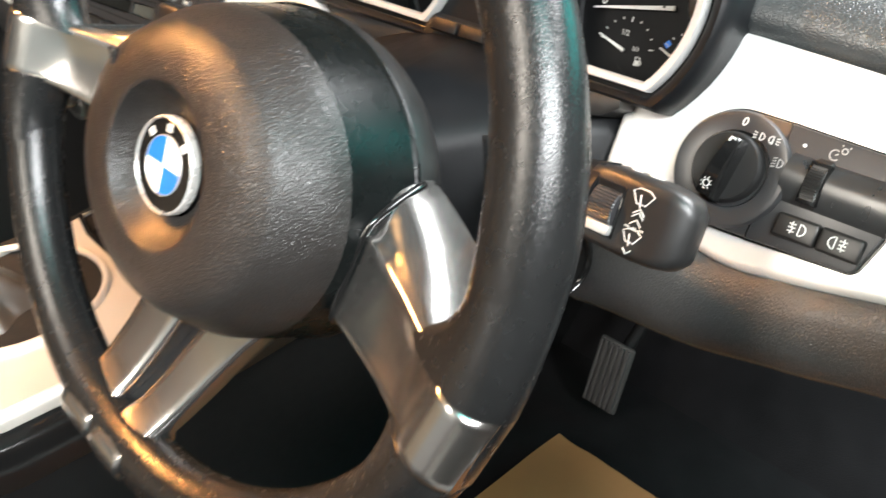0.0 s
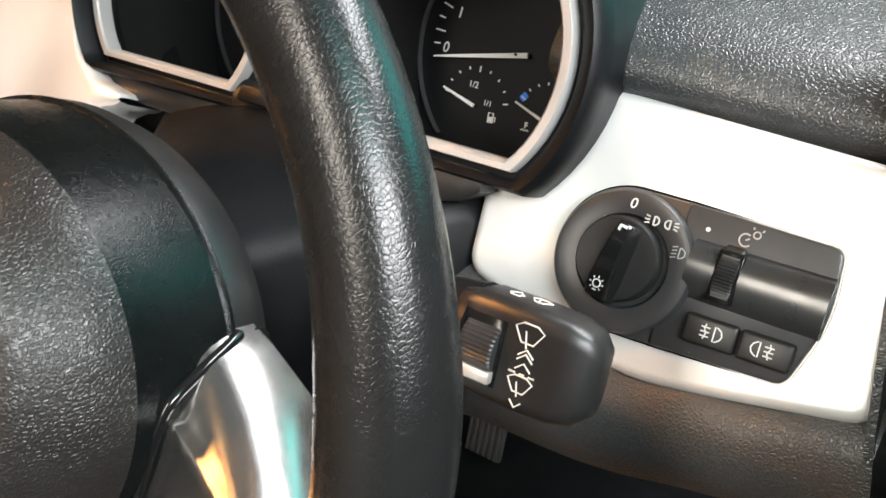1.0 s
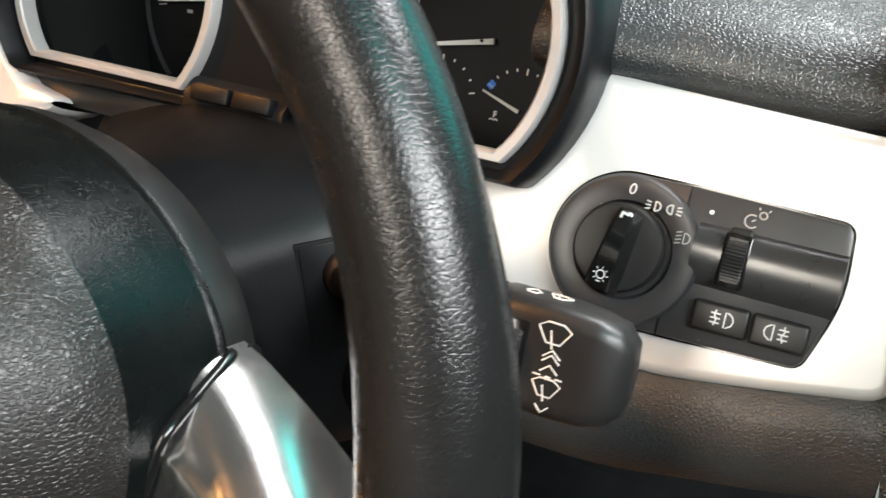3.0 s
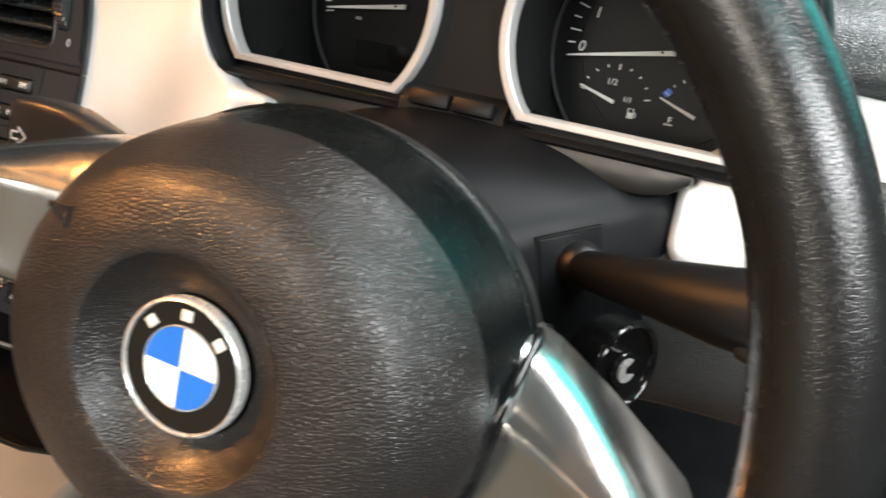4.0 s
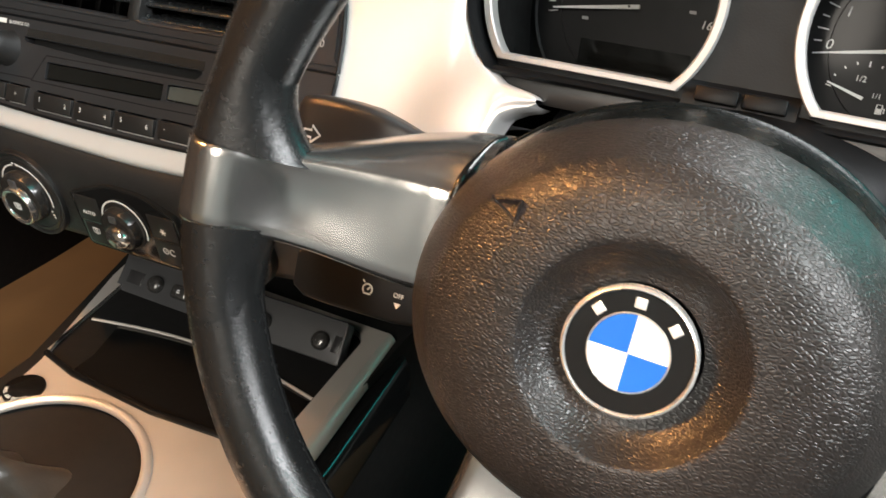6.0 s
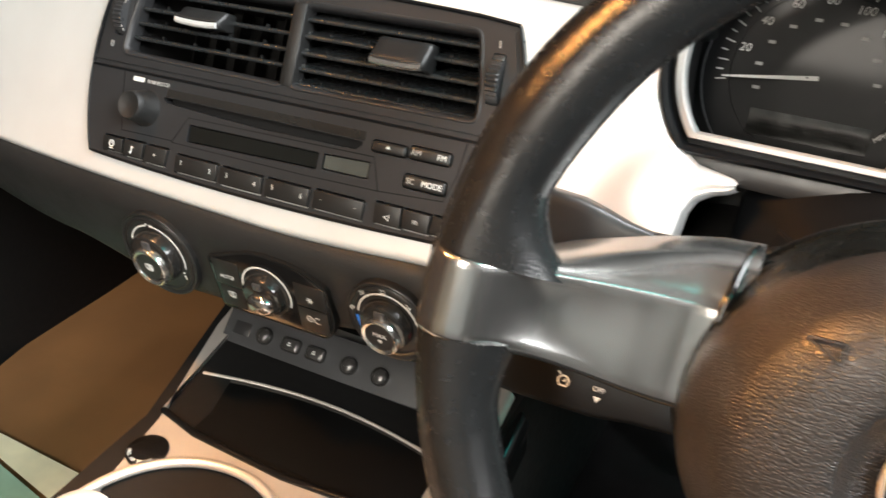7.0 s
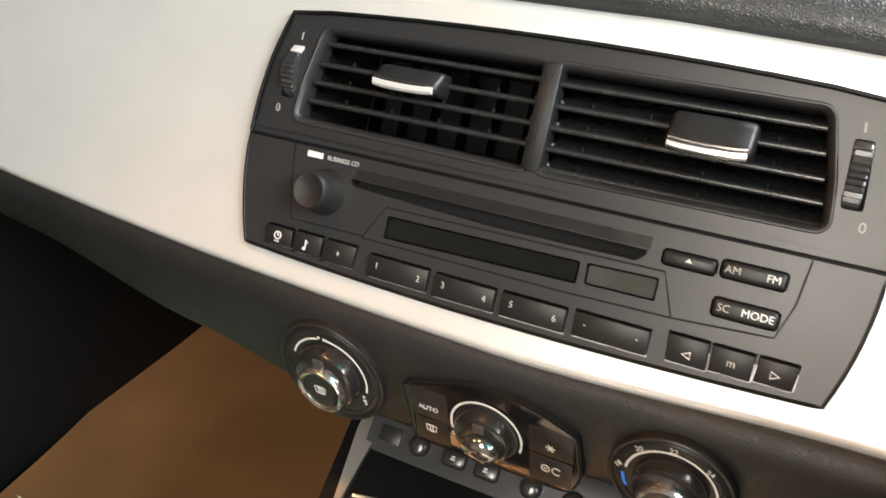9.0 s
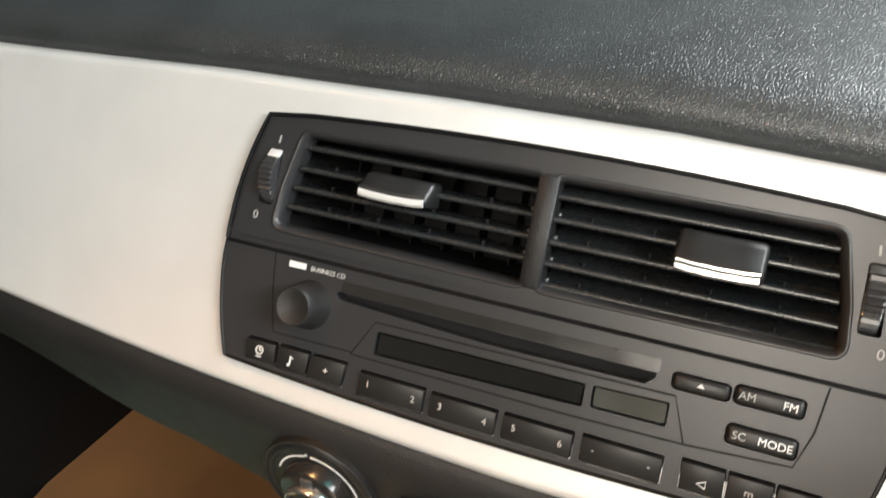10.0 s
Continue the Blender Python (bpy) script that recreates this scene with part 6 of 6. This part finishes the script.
# lid with an arched far edge and a bright bead
lid_top = [(-0.4865 + 0.2265 * i / 16, 0.1595 + 0.0215 * math.sin(math.pi * (0.10 + 0.80 * i / 16)) - 0.006 + 0.007 * i / 16) for i in range(17)]
lid_low = [(-0.2600, 0.1160), (-0.2900, 0.1060), (-0.3560, 0.1000), (-0.4400, 0.1025), (-0.4800, 0.1110)]
part("tray_lid", prism(lid_top + lid_low, -0.010, -0.0035, 0.0015), M_GLOSS, console, "gloss black ashtray lid")
part("lid_bead", tube([(x, y, -0.0030) for x, y in lid_top], 0.0014, 8), M_CONSOLE, console, "thin bright bead along the lid")
part("front_bead", tube([(x, y - 0.003, 0.0) for x, y in lid_low], 0.0030, 10), M_GLOSS, console, "black rounded front of the tray")
# switch strip at the foot of the dash
strip = thing("console_switch_strip", "grey switch strip with small round buttons", "switch panel", pose(-0.384, 0.2175, 0.4405, 42, 0, 1.5))
part("strip", prism(rounded([(-0.1220, -0.0150), (0.1150, -0.0150), (0.1110, 0.0210), (-0.1230, 0.0210)], 0.003), -0.012, 0.0, 0.0012), M_STRIP, strip, "grey strip")
for x, sq in ((-0.0800, 0), (-0.0520, 1), (-0.0270, 1), (0.0060, 0), (0.0360, 0), (0.0930, 0)):
    if sq:
        b = part("rocker_button", box(x - 0.0095, -0.0065, -0.002, x + 0.0095, 0.0065, 0.0050, 0.0035, 3), M_BTNGREY, strip, "small grey-black rocker button")
    else:
        b = part("round_button", revolve([(0.0078, -0.002), (0.0078, 0.0035), (0.0066, 0.0056), (0.0040, 0.0066), (0, 0.0070)], 32), M_BTNGREY, strip, "small domed grey-black button", pose(x, 0, 0))
    part("symbol", strokes([[(-0.0018, -0.0008), (0.0018, -0.0008)], [(-0.0014, 0.0010), (0.0012, 0.0010)]], 0.0012, 0.0068 if not sq else 0.0054), M_WHITE, b, "", pose(x, 0, 0) if sq else None)
part("blank_left", box(-0.113, -0.006, -0.001, -0.096, 0.006, 0.0006, 0.0004), M_FASCIA, strip)
part("blank_right", box(0.104, -0.006, -0.001, 0.111, 0.008, 0.0006, 0.0004), M_FASCIA, strip)

airbag = thing("airbag_lamp", "round black airbag warning lamp with lettering", "warning lamp", pose(-0.4590, 0.0690, 0.4345, 0, 0, -12))
part("lens", revolve([(0.0158, -0.002), (0.0158, 0.0012), (0.0150, 0.0018), (0.0, 0.0016)], 48), M_GLOSS, airbag, "black lens")
word = "PASS. AIR BAG OFF"
for i, ch in enumerate(word):
    if ch != " ":
        a = 222 + 118 * i / (len(word) - 1)
        letters(ch, 0.0040, M_WHITE, airbag, pose(0.0128 * math.cos(radians(a)), 0.0128 * math.sin(radians(a)), 0.0020, 0, 0, a + 90), "letter")

# ---- gear lever ----
gear = thing("gear_lever", "black gear lever with silver-capped knob and leather gaiter", "gear lever", pose(RING_C[0], RING_C[1], 0.434))
part("ring", tube([((RING_A - 0.0006) * math.cos(2 * math.pi * i / 112), (RING_A - 0.0006) * math.sin(2 * math.pi * i / 112), 0.0012) for i in range(112)], 0.0038, 12, closed=True), M_CONSOLE, gear, "silver ring round the gaiter")
random.seed(5)
rows = []
n = 64
for k in range(13):
    u = k / 12
    r = 0.081 * (1 - u) ** 0.9 + 0.017 * u
    z = -0.026 + 0.059 * u - 0.020 * math.sin(math.pi * u)
    rows.append([((r + 0.0085 * math.sin(math.pi * u) * math.sin(5 * t + 2.2 * u + 1.0) + 0.0025 * math.sin(math.pi * u) * math.sin(9 * t - 4 * u)) * math.cos(t) - 0.006 * u, (r + 0.0085 * math.sin(math.pi * u) * math.sin(5 * t + 2.2 * u + 1.0)) * math.sin(t) - 0.020 * u, z + 0.0090 * math.sin(math.pi * min(1.0, 2.5 * u)) * math.sin(2 * math.pi * u * 2 + 3 * math.sin(t) + 2 * math.sin(2 * t + 1))) for t in (2 * math.pi * i / n for i in range(n))])
part("gaiter", loft(rows), M_GAITER, gear, "soft black leather gaiter in folds", angle=70)
knob_c = Vector((-0.006, -0.036, 0.058))
part("shaft", tube([(-0.006, -0.022, 0.020), (-0.006, -0.028, 0.036), tuple(knob_c)], 0.012, 16), M_PLASTIC, gear)
part("knob", moved(revolve([(0.012, -0.032), (0.018, -0.026), (0.0245, -0.010), (0.0262, 0.002), (0.0245, 0.0120), (0.0225, 0.0160), (0.0190, 0.0180)], 40), Matrix.Identity(4)), M_RIM, gear, "black leather knob", pose(*knob_c, 14, 14, 0))
part("knob_ring", revolve([(0.0228, 0.0150), (0.0222, 0.0180), (0.0190, 0.0205), (0.0150, 0.0212), (0.0135, 0.0205), (0.0132, 0.018)], 40), M_CONSOLE, gear, "satin silver knob ring", pose(*knob_c, 14, 14, 0))
part("shift_disc", revolve([(0.0134, 0.0190), (0.0134, 0.0200), (0, 0.0202)], 40), M_GLOSS, gear, "black shift pattern disc", pose(*knob_c, 14, 14, 0))
part("shift_pattern", strokes([[(-0.006, 0.005), (-0.006, -0.005)], [(0.0, 0.005), (0.0, -0.005)], [(0.006, 0.005), (0.006, -0.005)], [(-0.006, 0), (0.006, 0)]], 0.0016, 0.0206), M_WHITE, gear, "pale shift pattern", pose(*knob_c, 14, 14, 0))

# ---- footwells ----
pedal = thing("clutch_pedal", "ribbed black rubber clutch pedal", "pedal", pose(-0.113, 0.548, 0.190, 72, 0, 0))
part("pad", box(-0.0240, -0.045, -0.008, 0.0240, 0.045, 0.0, 0.004), M_RUBBER, pedal, "rubber pedal pad")
for k in range(6):
    x = -0.0190 + 0.0076 * k
    part("rib", box(x - 0.0022, -0.042, -0.002, x + 0.0022, 0.042, 0.0038, 0.0014), M_RUBBER, pedal)
part("arm", tube([(0, 0.0, -0.006), (0, 0.06, -0.05), (0, 0.18, -0.14), (0, 0.30, -0.20)], 0.008, 12), M_DARK, pedal, "black metal pedal arm")


def sheet(x0, y0, x1, y1, z, n=26, seed=1, edge=None):
    """A thin paper sheet, slightly wavy; edge bends its first side."""
    bm = bmesh.new()
    g = [[bm.verts.new((x0 + (x1 - x0) * i / n + (edge(y0 + (y1 - y0) * j / n) * (1 - i / n) if edge else 0), y0 + (y1 - y0) * j / n, z + 0.004 * noise.noise(Vector((i * 0.35, j * 0.35, seed))))) for j in range(n + 1)] for i in range(n + 1)]
    for i in range(n):
        for j in range(n):
            bm.faces.new((g[i][j], g[i + 1][j], g[i + 1][j + 1], g[i][j + 1]))
    r = bmesh.ops.extrude_face_region(bm, geom=bm.faces[:])
    bmesh.ops.translate(bm, verts=[v for v in r["geom"] if isinstance(v, bmesh.types.BMVert)], vec=(0, 0, -0.0012))
    return bm


tagged(part("paper_floor_mat", sheet(-0.114, -0.25, 0.26, 0.464, 0.150), M_PAPER), "brown kraft paper mat on the driver's floor", "floor mat", "paper floor mats")
mat2 = thing("paper_floor_mat", "brown kraft paper mat with painted pale green light on the passenger floor", "floor mat", None, "paper floor mats")
part("paper", sheet(-0.998, -0.35, -0.560, 0.66, 0.150, seed=4, edge=lambda y: 0.02 * math.sin(7 * y + 1.0)), M_PAPER, mat2, "brown kraft paper")
# light across the mat, put in as thin cream and green sheets
part("cream_light_streak", prism([(-0.960, 0.184), (-0.57, 0.184), (-0.57, 0.110), (-0.70, 0.135), (-0.90, 0.165)], 0.1545, 0.1555), M_STREAKC, mat2, "cream band painted in for a streak of light")
part("green_light_field", prism([(-0.985, 0.160), (-0.90, 0.160), (-0.70, 0.130), (-0.57, 0.105), (-0.57, -0.20), (-0.985, -0.20)], 0.1535, 0.1545), M_STREAKG, mat2, "pale green field painted in for tinted light")
